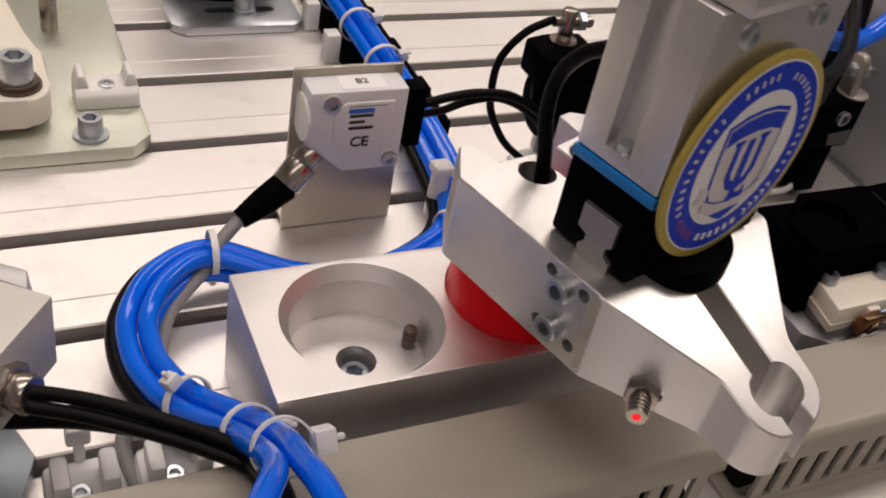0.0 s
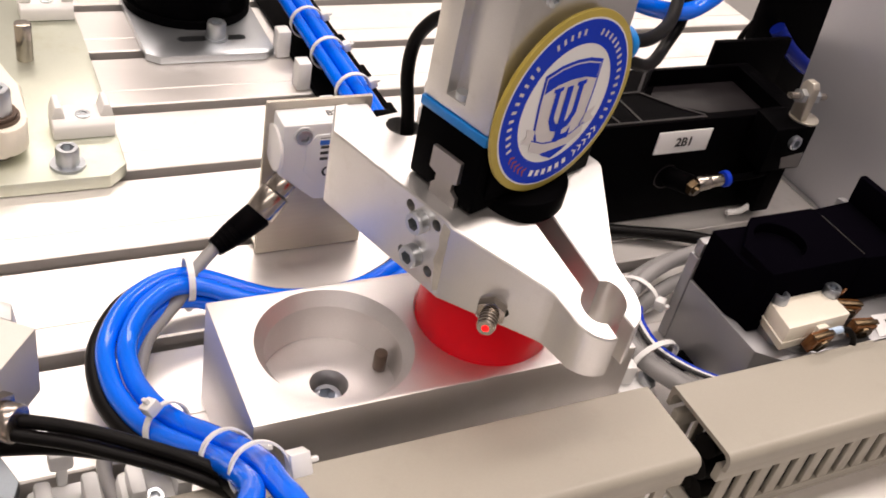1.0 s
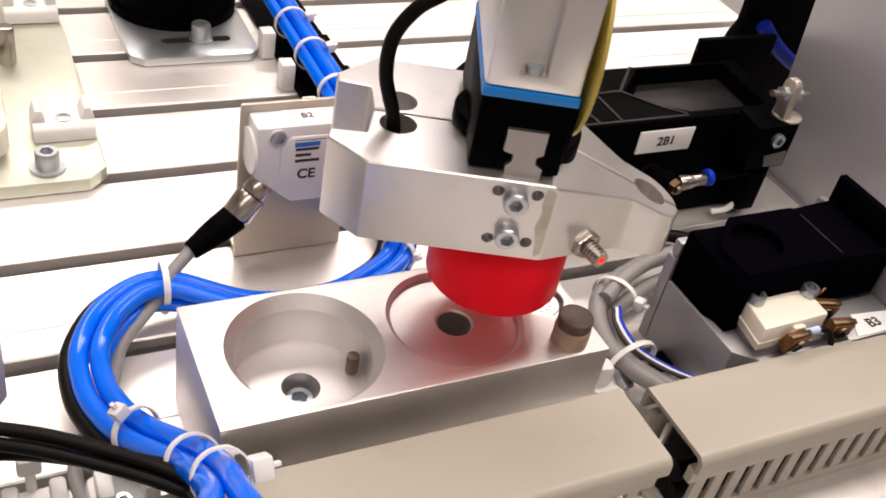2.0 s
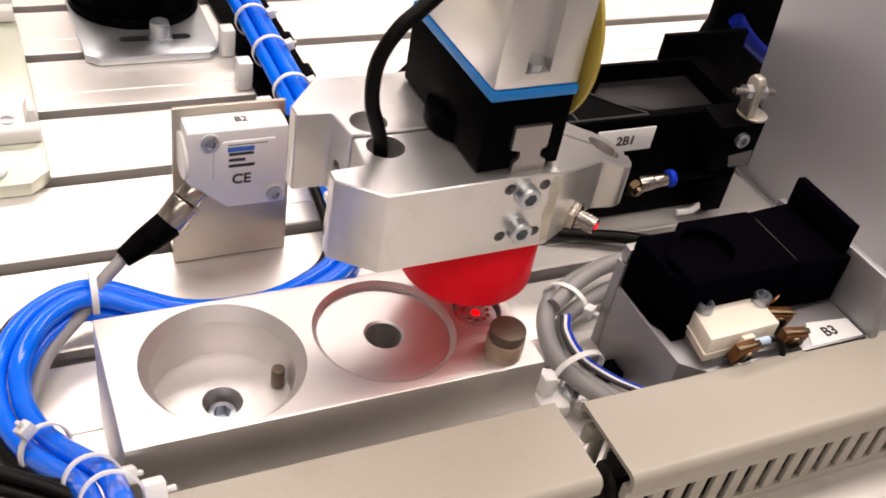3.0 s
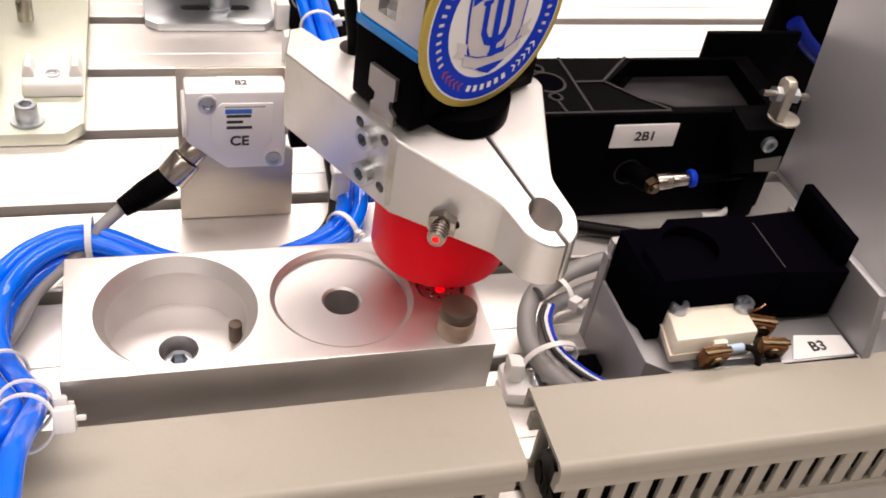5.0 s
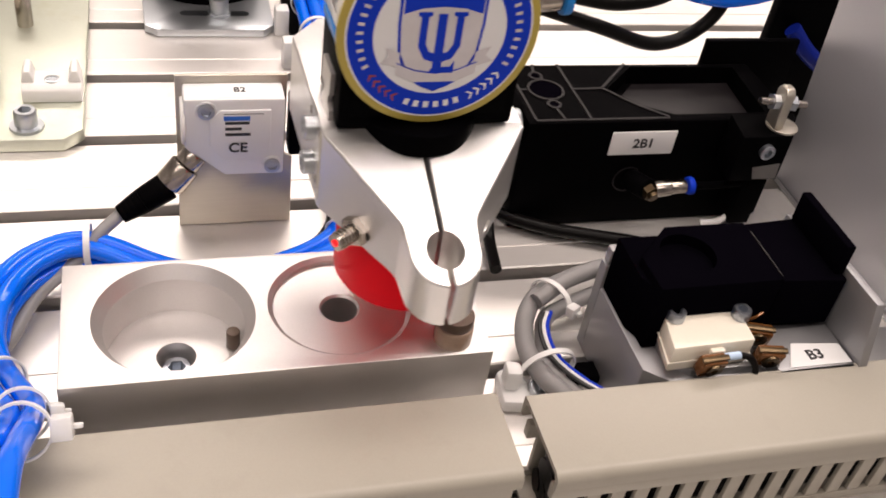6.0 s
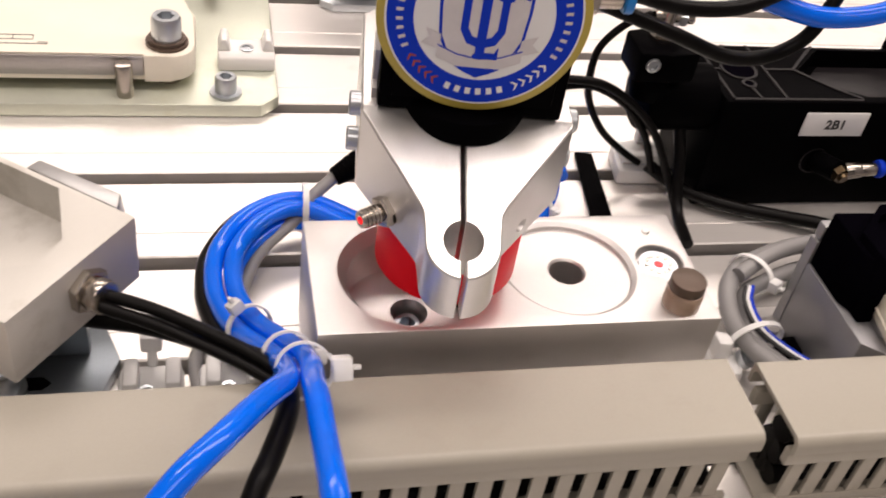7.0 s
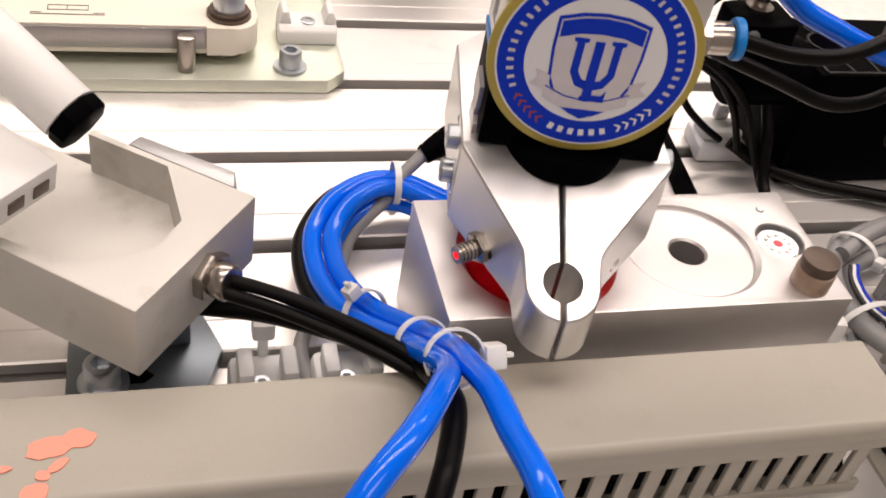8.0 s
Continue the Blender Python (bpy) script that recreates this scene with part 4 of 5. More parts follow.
# ---- rear left plates and levers ----
def corner_plate():
    p = thing("corner_plate", (-0.05, 0.21, 0), "yellow-zinc steel mounting plate bolted over the slots", "mounting plate")
    outline = [(-0.240, 0.1690), (-0.0065, 0.1690), (0.0012, 0.1765), (0.0018, 0.290), (0.0, 0.345), (-0.045, 0.345), (-0.045, 0.220), (-0.240, 0.220)]
    part("plate", prism(start(), outline, 0.0003, 0.0062, 0.0004), YZINC, p)
    part("screw", socket_screw(start(), (-0.0210, 0.1785, 0.0075), (0, 0, 1), 0.0046, 0.0072, 0.0068), ZINC, p, "zinc-plated cap screw with washer")
    part("dowel", rod(start(), (-0.0620, 0.1765, 0.0), (-0.0620, 0.1765, 0.0212), 0.0036, w=0.0006), CHROME, p, "steel dowel pin")
    side = Matrix(((0, 0, 1, 0), (1, 0, 0, 0), (0, 1, 0, 0), (0, 0, 0, 1)))
    for y in (0.1960, 0.3000):
        c = thing("cable_clip", (-0.0115, y + 0.007, 0.0064), "white plastic cable saddle clip on the plate", "cable clip", "saddle clips")
        part("saddle", prism(start(), [(y, 0.0064), (y + 0.0150, 0.0064), (y + 0.0150, 0.0140), (y + 0.0035, 0.0140), (y + 0.0008, 0.0120)], -0.0238, 0.0008, 0.0008, side), WHITE, c)
        for x in (-0.0210, -0.0020):
            part("ear", prism(start(), [(x - 0.0028, 0.0140), (x + 0.0028, 0.0140), (x + 0.0012, 0.0195), (x - 0.0012, 0.0195)], y + 0.0040, y + 0.0148, 0.0006, Matrix(((1, 0, 0, 0), (0, 0, 1, 0), (0, 1, 0, 0), (0, 0, 0, 1)))), WHITE, c)
        part("screw", socket_screw(start(), (-0.0113, y + 0.0065, 0.0140), (0, 0, 1), 0.0031, 0.0007), ZINC, c, "slotted zinc screw")
    part("dowel", rod(start(), (-0.0262, 0.2650, 0.0), (-0.0262, 0.2650, 0.0240), 0.0037, w=0.0006), CHROME, p, "steel dowel pin")
    # ivory lever on a stud
    lv = thing("lever_arm", (-0.08, 0.185, 0.02), "ivory coated lever arm on a screw stud", "lever")
    arm = [(-0.260, 0.1800), (-0.0435, 0.1800)] + [(-0.0435 + 0.010 * math.sin(a), 0.1900 - 0.010 * math.cos(a)) for a in [math.pi / 2 * i / 6 for i in range(1, 7)]] + [(-0.0330, 0.2150), (-0.040, 0.2320), (-0.047, 0.2900), (-0.260, 0.2900)]
    part("arm", cut(prism(start(), arm, 0.0105, 0.0226, 0.0014), [box(start(), -0.30, -0.0540, 0.160, 0.1816, 0.0, 0.05, 0)]), IVORY, lv)
    part("edge_rail", box(start(), -0.260, -0.0542, 0.1806, 0.1840, 0.0128, 0.0218, 0.0004), CLIP, lv, "bare metal edge rail")
    part("washer", ring(ring(start(), (-0.0448, 0.1910, 0.0227), (-0.0448, 0.1910, 0.0240), 0.0088, 0.0030), (-0.0448, 0.1910, 0.0241), (-0.0448, 0.1910, 0.0256), 0.0078, 0.0030), BRONZE, lv, "stacked bronze washers")
    part("screw", socket_screw(start(), (-0.0448, 0.1910, 0.0256), (0, 0, 1), 0.0062, 0.0100), ZINC, lv, "large zinc-plated cap screw")
    part("stud", rod(start(), (-0.0448, 0.1910, 0.006), (-0.0448, 0.1910, 0.0105), 0.006), CHROME, lv)
    for x0, x1, y0, y1 in ((-0.1130, -0.0980, 0.1915, 0.1918), (-0.1130, -0.0980, 0.1950, 0.1953), (-0.1130, -0.1127, 0.1915, 0.1953), (-0.1060, -0.1057, 0.1915, 0.1953), (-0.0983, -0.0980, 0.1915, 0.1953), (-0.1190, -0.0920, 0.1880, 0.1884), (-0.1190, -0.1150, 0.1893, 0.1896), (-0.0960, -0.0920, 0.1893, 0.1896)):
        part("print_line", box(start(), x0, x1, y0, y1, 0.0226, 0.0228, 0), INK, lv)


corner_plate()


def rear_foot():
    p = thing("slotted_foot", (0.06, 0.30, 0), "zinc-plated slotted foot plate bolted to the plate", "foot plate")
    outline = [(0.028, 0.2690), (0.034, 0.2640), (0.086, 0.2640), (0.0915, 0.2690), (0.0925, 0.330), (0.027, 0.330)]
    slot = start()
    rod(slot, (0.0482, 0.2812, -0.01), (0.0482, 0.2812, 0.02), 0.0026, seg=20)
    s2 = rod(start(), (0.0775, 0.2812, -0.01), (0.0775, 0.2812, 0.02), 0.0026, seg=20)
    s3 = box(start(), 0.0482, 0.0775, 0.2786, 0.2838, -0.01, 0.02, 0)
    part("plate", cut(prism(start(), outline, 0.0003, 0.0042, 0.0004), [slot, s2, s3]), ZINC, p)
    # black strip added inside the slot to stand for its shade
    part("slot_nut", box(start(), 0.0460, 0.0798, 0.2788, 0.2836, 0.0004, 0.0012, 0), BLACK, p, "black strip for the shade inside the slot")
    part("screw", socket_screw(start(), (0.0650, 0.2812, 0.0055), (0, 0, 1), 0.0048, 0.0075, 0.0060), ZINC, p, "zinc-plated cap screw with washer")
    f = thing("pneumatic_drive", (0.060, 0.325, 0.0042), "round black drive housing standing on the foot plate", "drive housing")
    part("housing", rod(start(), (0.060, 0.3220, 0.0043), (0.060, 0.3220, 0.080), 0.0310, seg=48, w=0.002), BLACK, f)
    part("rim", ring(start(), (0.060, 0.3220, 0.0043), (0.060, 0.3220, 0.0085), 0.0325, 0.030), BLACK, f)
    r = thing("back_plate", (0.17, 0.35, 0), "pale zinc base plate at the back of the plate", "base plate")
    part("plate", box(start(), 0.150, 0.235, 0.338, 0.380, 0.0003, 0.0062, 0.001), YZINC, r)


rear_foot()


# ---- tilted tray on the near left ----
def chute():
    base = Matrix.Translation((-0.0792, -0.0069, 0.0572)) @ Matrix.Rotation(radians(49.7), 4, "Z") @ Matrix.Rotation(radians(-5.3), 4, "Y") @ Matrix.Rotation(radians(-4.5), 4, "X")
    lean = Matrix(((1, 0, 0.09, 0), (0, 1, -0.09, 0), (0, 0, 1, 0), (0, 0, 0, 1)))
    u = thing("tray_block", (-0.08, 0.025, 0.03), "blasted aluminium tray block with a sunk V-shaped seat", "tray")
    bm = box(start(), 0.0, 0.0472, 0.0, 0.110, -0.0230, 0.0, 0.0007)
    seat = prism(start(), [(0.0028, 0.0450), (0.0047, 0.0261), (0.0189, 0.0097), (0.0300, 0.0106), (0.0450, 0.0272), (0.0450, 0.0547), (0.0520, 0.0547), (0.0520, 0.12), (0.0018, 0.12)], -0.0132, 0.02, 0.0)
    me = cut(bm, [seat])
    me.transform(base @ lean)
    part("block", me, TRAY, u)
    bm = prism(start(), [(0.0474, 0.0072), (0.0528, 0.0110), (0.0521, 0.0424), (0.0474, 0.0430)], -0.0110, -0.0004, 0.0005, base)
    part("back_strip", bm, ALU, u, "dark aluminium strip behind the block")
    # threaded sensor through the face
    a = base @ Vector((0.0256, 0.0012, -0.0102))
    d = (base.to_3x3() @ Vector((0, -1, 0))).normalized()
    s = thing("sensor_lead", a, "black sensor lead with a nickel hexagon gland", "sensor", "cables")
    part("gland", rod(rod(start(), a, a + d * 0.0035, 0.0068, seg=6, w=0.0004), a + d * 0.0035, a + d * 0.0080, 0.0050, w=0.0006), CHROME, s, "nickel hexagon gland")
    part("lead", hose(start(), [a + d * 0.006, (-0.0560, 0.0095, 0.0500), (-0.0425, 0.0055, 0.0472), (-0.0280, -0.0022, 0.0448), (-0.0175, -0.0080, 0.0422), (-0.0110, -0.0140, 0.0412), (-0.0100, -0.0240, 0.0460), (-0.0105, -0.0330, 0.0530)], 0.0018), RUBBER, s)
    part("lead", hose(start(), [a + d * 0.006 + Vector((-0.001, -0.0012, -0.0012)), (-0.0575, 0.0070, 0.0482), (-0.0440, 0.0030, 0.0448), (-0.0295, -0.0045, 0.0424), (-0.0190, -0.0103, 0.0400), (-0.0120, -0.0160, 0.0390), (-0.0105, -0.0250, 0.0430), (-0.0110, -0.0330, 0.0490)], 0.0018), RUBBER, s)
    solid("black_hose", hose(start(), [(-0.080, 0.026, 0.030), (-0.063, 0.0190, 0.0325), (-0.051, 0.0150, 0.0338), (-0.0405, 0.0100, 0.0350), (-0.026, 0.0010, 0.0368), (-0.016, -0.0060, 0.0385)], 0.0030), RUBBER, "black hose running under the tray block", "hose", "black hoses")
    # stand below
    st = thing("tray_stand", (-0.08, 0.03, 0), "zinc steel angle stand with screws under the tray", "stand")
    part("foot", prism(start(), [(-0.100, 0.0080), (-0.064, 0.0080), (-0.057, 0.028), (-0.062, 0.042), (-0.100, 0.042)], 0.0003, 0.0050, 0.0004), STAND, st)
    part("upright", box(start(), -0.092, -0.066, 0.0300, 0.0345, 0.0050, 0.0350, 0.0006), STAND, st)
    part("screw", socket_screw(start(), (-0.0900, 0.0170, 0.0062), (0, 0, 1), 0.0050, 0.0080, 0.0070), ZINC, st, "zinc-plated cap screw with washer")
    # flat black patch on the foot stands for the slot's shade
    part("slot", prism(start(), [(-0.0850, 0.0165), (-0.0790, 0.0165), (-0.0765, 0.0190), (-0.0790, 0.0215), (-0.0850, 0.0215)], 0.0050, 0.0053, 0), BLACK, st, "black patch for the shaded slot in the foot")
    # white tubes coming in from the side
    m = thing("white_cylinder", (-0.12, 0.07, 0.08), "white round cylinder with a black end cap", "cylinder")
    a0, b0 = Vector((-0.1470, 0.0845, 0.1140)), Vector((-0.0940, 0.0446, 0.0764))
    part("barrel", rod(start(), a0, b0, 0.0078, seg=40, w=0.0006), WHITE, m)
    part("end_cap", rod(start(), b0, b0 + (b0 - a0).normalized() * 0.0050, 0.0080, 0.0078, seg=8, w=0.0008), BLACK, m, "black angular end cap")
    n = thing("white_guide", (-0.13, 0.04, 0.07), "white slotted guide rail with dark openings", "guide rail")
    gm = Matrix.Translation((-0.0965, 0.0330, 0.0700)) @ Matrix.Rotation(radians(-41), 4, "Z") @ Matrix.Rotation(radians(12), 4, "Y")
    part("rail", box(start(), -0.080, 0.0, -0.0260, 0.0, -0.010, 0.0, 0.0008, gm), WHITE, n)
    # dark solid blocks on the rail's end stand for the shade in its openings
    for k in range(3):
        part("opening", box(start(), -0.0015, 0.0004, -0.0240 + 0.008 * k, -0.0190 + 0.008 * k, -0.0075, -0.0035, 0.0002, gm), BRONZE, n)


chute()


def tie_bases():
    for x in (-0.0470, -0.0235):
        b = thing("cable_tie_mount", (x, 0.010, 0), "white nylon tie base screwed to the plate", "cable tie base", "tie bases")
        part("pad", box(start(), x - 0.0095, x + 0.0095, 0.0020, 0.0180, 0.0, 0.0130, 0.0022), NYLON, b)
        for dx in (-0.0075, 0.0045):
            part("post", box(start(), x + dx, x + dx + 0.0045, 0.0030, 0.0140, 0.0130, 0.0205, 0.0012), NYLON, b)
        part("screw", socket_screw(start(), (x - 0.0010, 0.0055, 0.0130), (0, -0.3, 1), 0.0028, 0.0022), ZINC, b, "small zinc-plated screw")
    part("stem", box(start(), -0.0480, -0.0452, 0.0168, 0.0200, 0.0125, 0.0192, 0.0004), NYLON, b)
    t = thing("cable_tie", (-0.047, 0.0190, 0.019), "white nylon tie end above the base", "cable tie")
    part("head", box(start(), -0.0498, -0.0434, 0.0165, 0.0215, 0.0190, 0.0252, 0.001), NYLON, t)


tie_bases()


# ---- gripper: its own space has x towards the nose and z = 0 on the jaws' rear top ----
def jaw(gripper, side):
    """One finger; side -1 carries the light sensor, side +1 is its mirror."""
    ys, half, gap = -0.0025, 0.0268 if side < 0 else 0.0302, 0.0006
    nx, ny, nr = 0.0396, 0.0, 0.0098

    def top(x):
        return 0.0 if x <= 0.0045 else -(x - 0.0045) * 0.415
    plan = [(-0.0446, gap), (-0.0458, 0.0126), (-0.0556, 0.0132), (-0.0560, 0.0175), (-0.0450, half), (0.0060, half), (0.0300, 0.0115), (0.0325, 0.0102), (0.0375, 0.0098)]
    plan += [(nx + nr * math.sin(a), nr * math.cos(a)) for a in [math.pi / 2 * i / 8 for i in range(1, 8)]] + [(nx + nr, gap)]
    bm = start()
    pts = [(x, ys + side * y) for x, y in plan]
    lo = [bm.verts.new((x, y, -0.0252 - max(0.0, x - 0.0060) * 0.168)) for x, y in pts]
    fold_lo = bm.verts.new((0.0060, ys + side * gap, -0.0252))
    hi = [bm.verts.new((x, y, top(x))) for x, y in pts]
    fold = bm.verts.new((0.0045, ys + side * gap, 0.0))
    fold_out = bm.verts.new((0.0045, ys + side * half, 0.0))
    n = len(pts)
    # top in two planes that meet on the fold line
    rear = [hi[0], hi[1], hi[2], hi[3], hi[4], fold_out, fold]
    front = [fold, fold_out] + hi[5:]
    bm.faces.new(rear)
    bm.faces.new(front)
    bm.faces.new([fold_lo] + lo[5::-1])
    bm.faces.new([fold_lo] + lo[:4:-1])
    for i in range(n):
        j = (i + 1) % n
        if i == 4:
            bm.faces.new((lo[4], lo[5], hi[5], fold_out, hi[4]))
        elif j == 0:
            bm.faces.new((lo[i], fold_lo, lo[0], hi[0], fold, hi[i]))
        else:
            bm.faces.new((lo[i], lo[j], hi[j], hi[i]))
    bmesh.ops.recalc_face_normals(bm, faces=bm.faces)
    bevelled(bm, bm.edges, 0.0004, 1)
    yo = ys + side * half
    cutters = [rod(start(), (nx, ys, -0.05), (nx, ys, 0.02), 0.0052, seg=36),
               rod(start(), (-0.0375, ys + side * 0.0062, -0.012), (-0.0375, ys + side * 0.0062, 0.02), 0.0052, seg=32),
               rod(start(), (-0.002, ys, -0.06), (-0.002, ys, -0.0225), 0.0216, seg=48),
               rod(start(), (0.0215, ys + side * 0.030, -0.0230), (0.0215, ys + side * 0.012, -0.0230), 0.0019, seg=16)]
    cutters.append(rod(start(), (-0.050, ys + side * 0.0070, -0.0140), (-0.0410, ys + side * 0.0070, -0.0140), 0.0018, seg=16))
    for x, z in ((-0.0098, -0.0035), (0.0008, -0.0035), (-0.0097, -0.0193), (0.0010, -0.0193)):
        cutters.append(rod(start(), (x, yo + side * 0.004, z), (x, yo - side * 0.005, z), 0.0017, seg=16))
    j = part("jaw", cut(bm, cutters), JAW, gripper, "blasted aluminium gripper jaw with sloped nose")
    for z in (-0.0056, -0.0172):
        part("screw", socket_screw(start(), (-0.0048, yo, z), (0, side, 0), 0.0034, 0.0032), ZINC, j, "zinc-plated cap screw")
    if side < 0:
        outline = [(0.0031, -0.0010), (0.0058, -0.0018), (0.0058, -0.0225), (0.0040, -0.0240), (0.0030, -0.0165), (0.0022, -0.0140), (0.0032, -0.0090), (0.0026, -0.0060)]
        turn = Matrix(((1, 0, 0, 0), (0, 0, 1, 0), (0, 1, 0, 0), (0, 0, 0, 1)))
        part('stain', prism(start(), outline, yo - 0.00005, yo + 0.0002, 0, turn), TAN, j, 'tan residue stain', False)
    return j


def light_gland(j):
    a, d = Vector((0.0185, -0.0195, -0.0228)), Vector((0.54, -0.84, -0.05)).normalized()
    part("hex_nut", rod(start(), a, a + d * 0.0040, 0.0045, seg=6, w=0.0004), CHROME, j, "brass-toned hexagon lock nut")
    bm = ring(start(), a + d * 0.0040, a + d * 0.0098, 0.0024, 0.00105, 20)
    for i in range(4):
        ring(bm, a + d * (0.0046 + 0.0012 * i), a + d * (0.0051 + 0.0012 * i), 0.0027, 0.0022, 20)
    part("fibre_sleeve", bm, CHROME, j, "threaded nickel fibre sleeve")
    part("fibre_end", rod(start(), a + d * 0.0030, a + d * 0.0100, 0.0010, seg=14), GLOW, j, "glowing red fibre end")


def emblem(gripper):
    c, k = (0.0088, -0.0018, 0.0305), 1.01
    m = Matrix(((0, 0, 1, c[0]), (1, 0, 0, c[1]), (0, 1, 0, c[2]), (0, 0, 0, 1)))
    seal = part("emblem_disc", rod(start(), m @ Vector((0, 0, -0.0012)), m @ Vector((0, 0, 0.0)), 0.0262 * k, seg=72, w=0.0002), GOLD, gripper, "round printed emblem disc with a gold rim")

    def disc(name, r_out, r_in, h, mat):
        if r_in:
            part(name, ring(start(), m @ Vector((0, 0, h - 0.00008)), m @ Vector((0, 0, h)), r_out * k, r_in * k, 72), mat, seal)
        else:
            part(name, rod(start(), m @ Vector((0, 0, h - 0.00008)), m @ Vector((0, 0, h)), r_out * k, seg=72), mat, seal)

    def shape(name, poly, h, mat):
        part(name, prism(start(), [(x * k, y * k) for x, y in poly], h - 0.00006, h, 0, m), mat, seal)
    disc("white_ring", 0.0242, 0.0, 0.00012, PAPER)
    disc("blue_ring", 0.0237, 0.0172, 0.00022, SEALBLUE)
    # lettering round the ring, as plain bars
    for i in range(35):
        if i in (11, 12, 18, 19):
            continue
        a = radians(206 - 6.8 * i)
        w = 0.00042
        r0, r1 = 0.0197, 0.0214
        q = [(r0 * math.cos(a) - w * math.sin(a), r0 * math.sin(a) + w * math.cos(a)), (r1 * math.cos(a) - w * math.sin(a), r1 * math.sin(a) + w * math.cos(a)),
             (r1 * math.cos(a) + w * math.sin(a), r1 * math.sin(a) - w * math.cos(a)), (r0 * math.cos(a) + w * math.sin(a), r0 * math.sin(a) - w * math.cos(a))]
        shape("ring_bar", q, 0.00032, SILVERP)
    for i in range(6):
        a = radians(-109 + 7.6 * i)
        w, r0, r1 = 0.0007, 0.0196, 0.0214
        q = [(r0 * math.cos(a) - w * math.sin(a), r0 * math.sin(a) + w * math.cos(a)), (r1 * math.cos(a) - w * math.sin(a), r1 * math.sin(a) + w * math.cos(a)),
             (r1 * math.cos(a) + w * math.sin(a), r1 * math.sin(a) - w * math.cos(a)), (r0 * math.cos(a) + w * math.sin(a), r0 * math.sin(a) - w * math.cos(a))]
        shape("ring_bar", q, 0.00032, PAPER)
    for s, mat in ((-1, SEALRED), (1, PAPER)):
        for i in range(5):
            a = radians(-90 + s * (28 + 6 * i))
            r0, r1, da = 0.0193, 0.0217, radians(2.6)
            q = [(r0 * math.cos(a), r0 * math.sin(a)), (0.0205 * math.cos(a + s * da), 0.0205 * math.sin(a + s * da)), (r1 * math.cos(a), r1 * math.sin(a)),
                 (r1 * math.cos(a + s * da * 0.6), r1 * math.sin(a + s * da * 0.6)), (0.0205 * math.cos(a + s * da * 1.8), 0.0205 * math.sin(a + s * da * 1.8)), (r0 * math.cos(a + s * da * 0.6), r0 * math.sin(a + s * da * 0.6))]
            shape("leaf_mark", q, 0.00032, mat)
    # shield, ribbon and monogram in plain shapes
    e = 0.001
    sh = [(-9.2, 11.2), (-4.6, 12.6), (0, 13.0), (4.6, 12.6), (9.2, 11.2), (9.2, 4), (8.6, -3), (6.5, -8), (3.2, -11), (0, -12.6), (-3.2, -11), (-6.5, -8), (-8.6, -3), (-9.2, 4)]

    def body(points, wide=1.22, tall=1.15, low=-2.1):
        return [(x * wide * e, (y * tall + low) * e) for x, y in points]
    shape("shield_edge", body(sh), 0.00024, SEALBLUE)
    shape("shield", body([(x * 0.93, y * 0.94) for x, y in sh]), 0.00034, SILVERP)
    shape("shield_top", body(((-8.3, 10.3), (-4.2, 11.5), (0, 11.9), (4.2, 11.5), (8.3, 10.3), (8.3, 6.6), (4.5, 7.9), (0, 8.3), (-4.5, 7.9), (-8.3, 6.6))), 0.00044, SEALBLUE)
    u = [(-6.0, 5.6), (-2.6, 5.6), (-2.6, 4.8), (-3.4, 4.6), (-3.4, -1.5), (-2.2, -3.2), (0, -3.8), (2.2, -3.2), (3.4, -1.5), (3.4, 4.6), (2.6, 4.8), (2.6, 5.6), (6.0, 5.6), (6.0, 4.8), (5.2, 4.6), (5.2, -2.0), (3.4, -4.8), (0, -5.8), (-3.4, -4.8), (-5.2, -2.0), (-5.2, 4.6), (-6.0, 4.8)]
    shape("monogram", body(u, 1.06, 1.25, -1.0), 0.00046, SEALBLUE)
    shape("monogram", body(((-1.1, 5.2), (1.1, 5.2), (1.1, -6.6), (3.4, -6.6), (4.3, -5.2), (4.3, -8.0), (-1.6, -8.0), (-1.6, -7.2), (-1.1, -6.9)), 1.06, 1.25, -1.0), 0.00052, SEALBLUE)
    shape("ribbon", body(((-9.6, -4.2), (-5, -6.2), (0, -7.0), (5, -6.2), (9.6, -4.2), (9.6, -7.4), (5, -9.4), (0, -10.2), (-5, -9.4), (-9.6, -7.4)), 1.1, 1.1, -3.2), 0.00042, SILVERP)
    for s in (-1, 1):
        shape("ribbon_end", body([(s * x, y) for x, y in ((9.0, -1.8), (12.6, -0.4), (11.6, -2.6), (13.4, -4.2), (9.0, -5.6))], 1.1, 1.1, -3.2), 0.00040, SILVERP)
        shape("ribbon_line", body([(s * x, y) for x, y in ((9.6, -4.2), (5, -6.2), (0, -7.0), (0, -7.3), (5, -6.5), (9.6, -4.5))], 1.1, 1.1, -3.2), 0.00056, SEALBLUE)
    shape("shield_tip", body(((-4.6, -10.0), (4.6, -10.0), (2.4, -11.4), (0, -12.3), (-2.4, -11.4))), 0.00046, SEALBLUE)


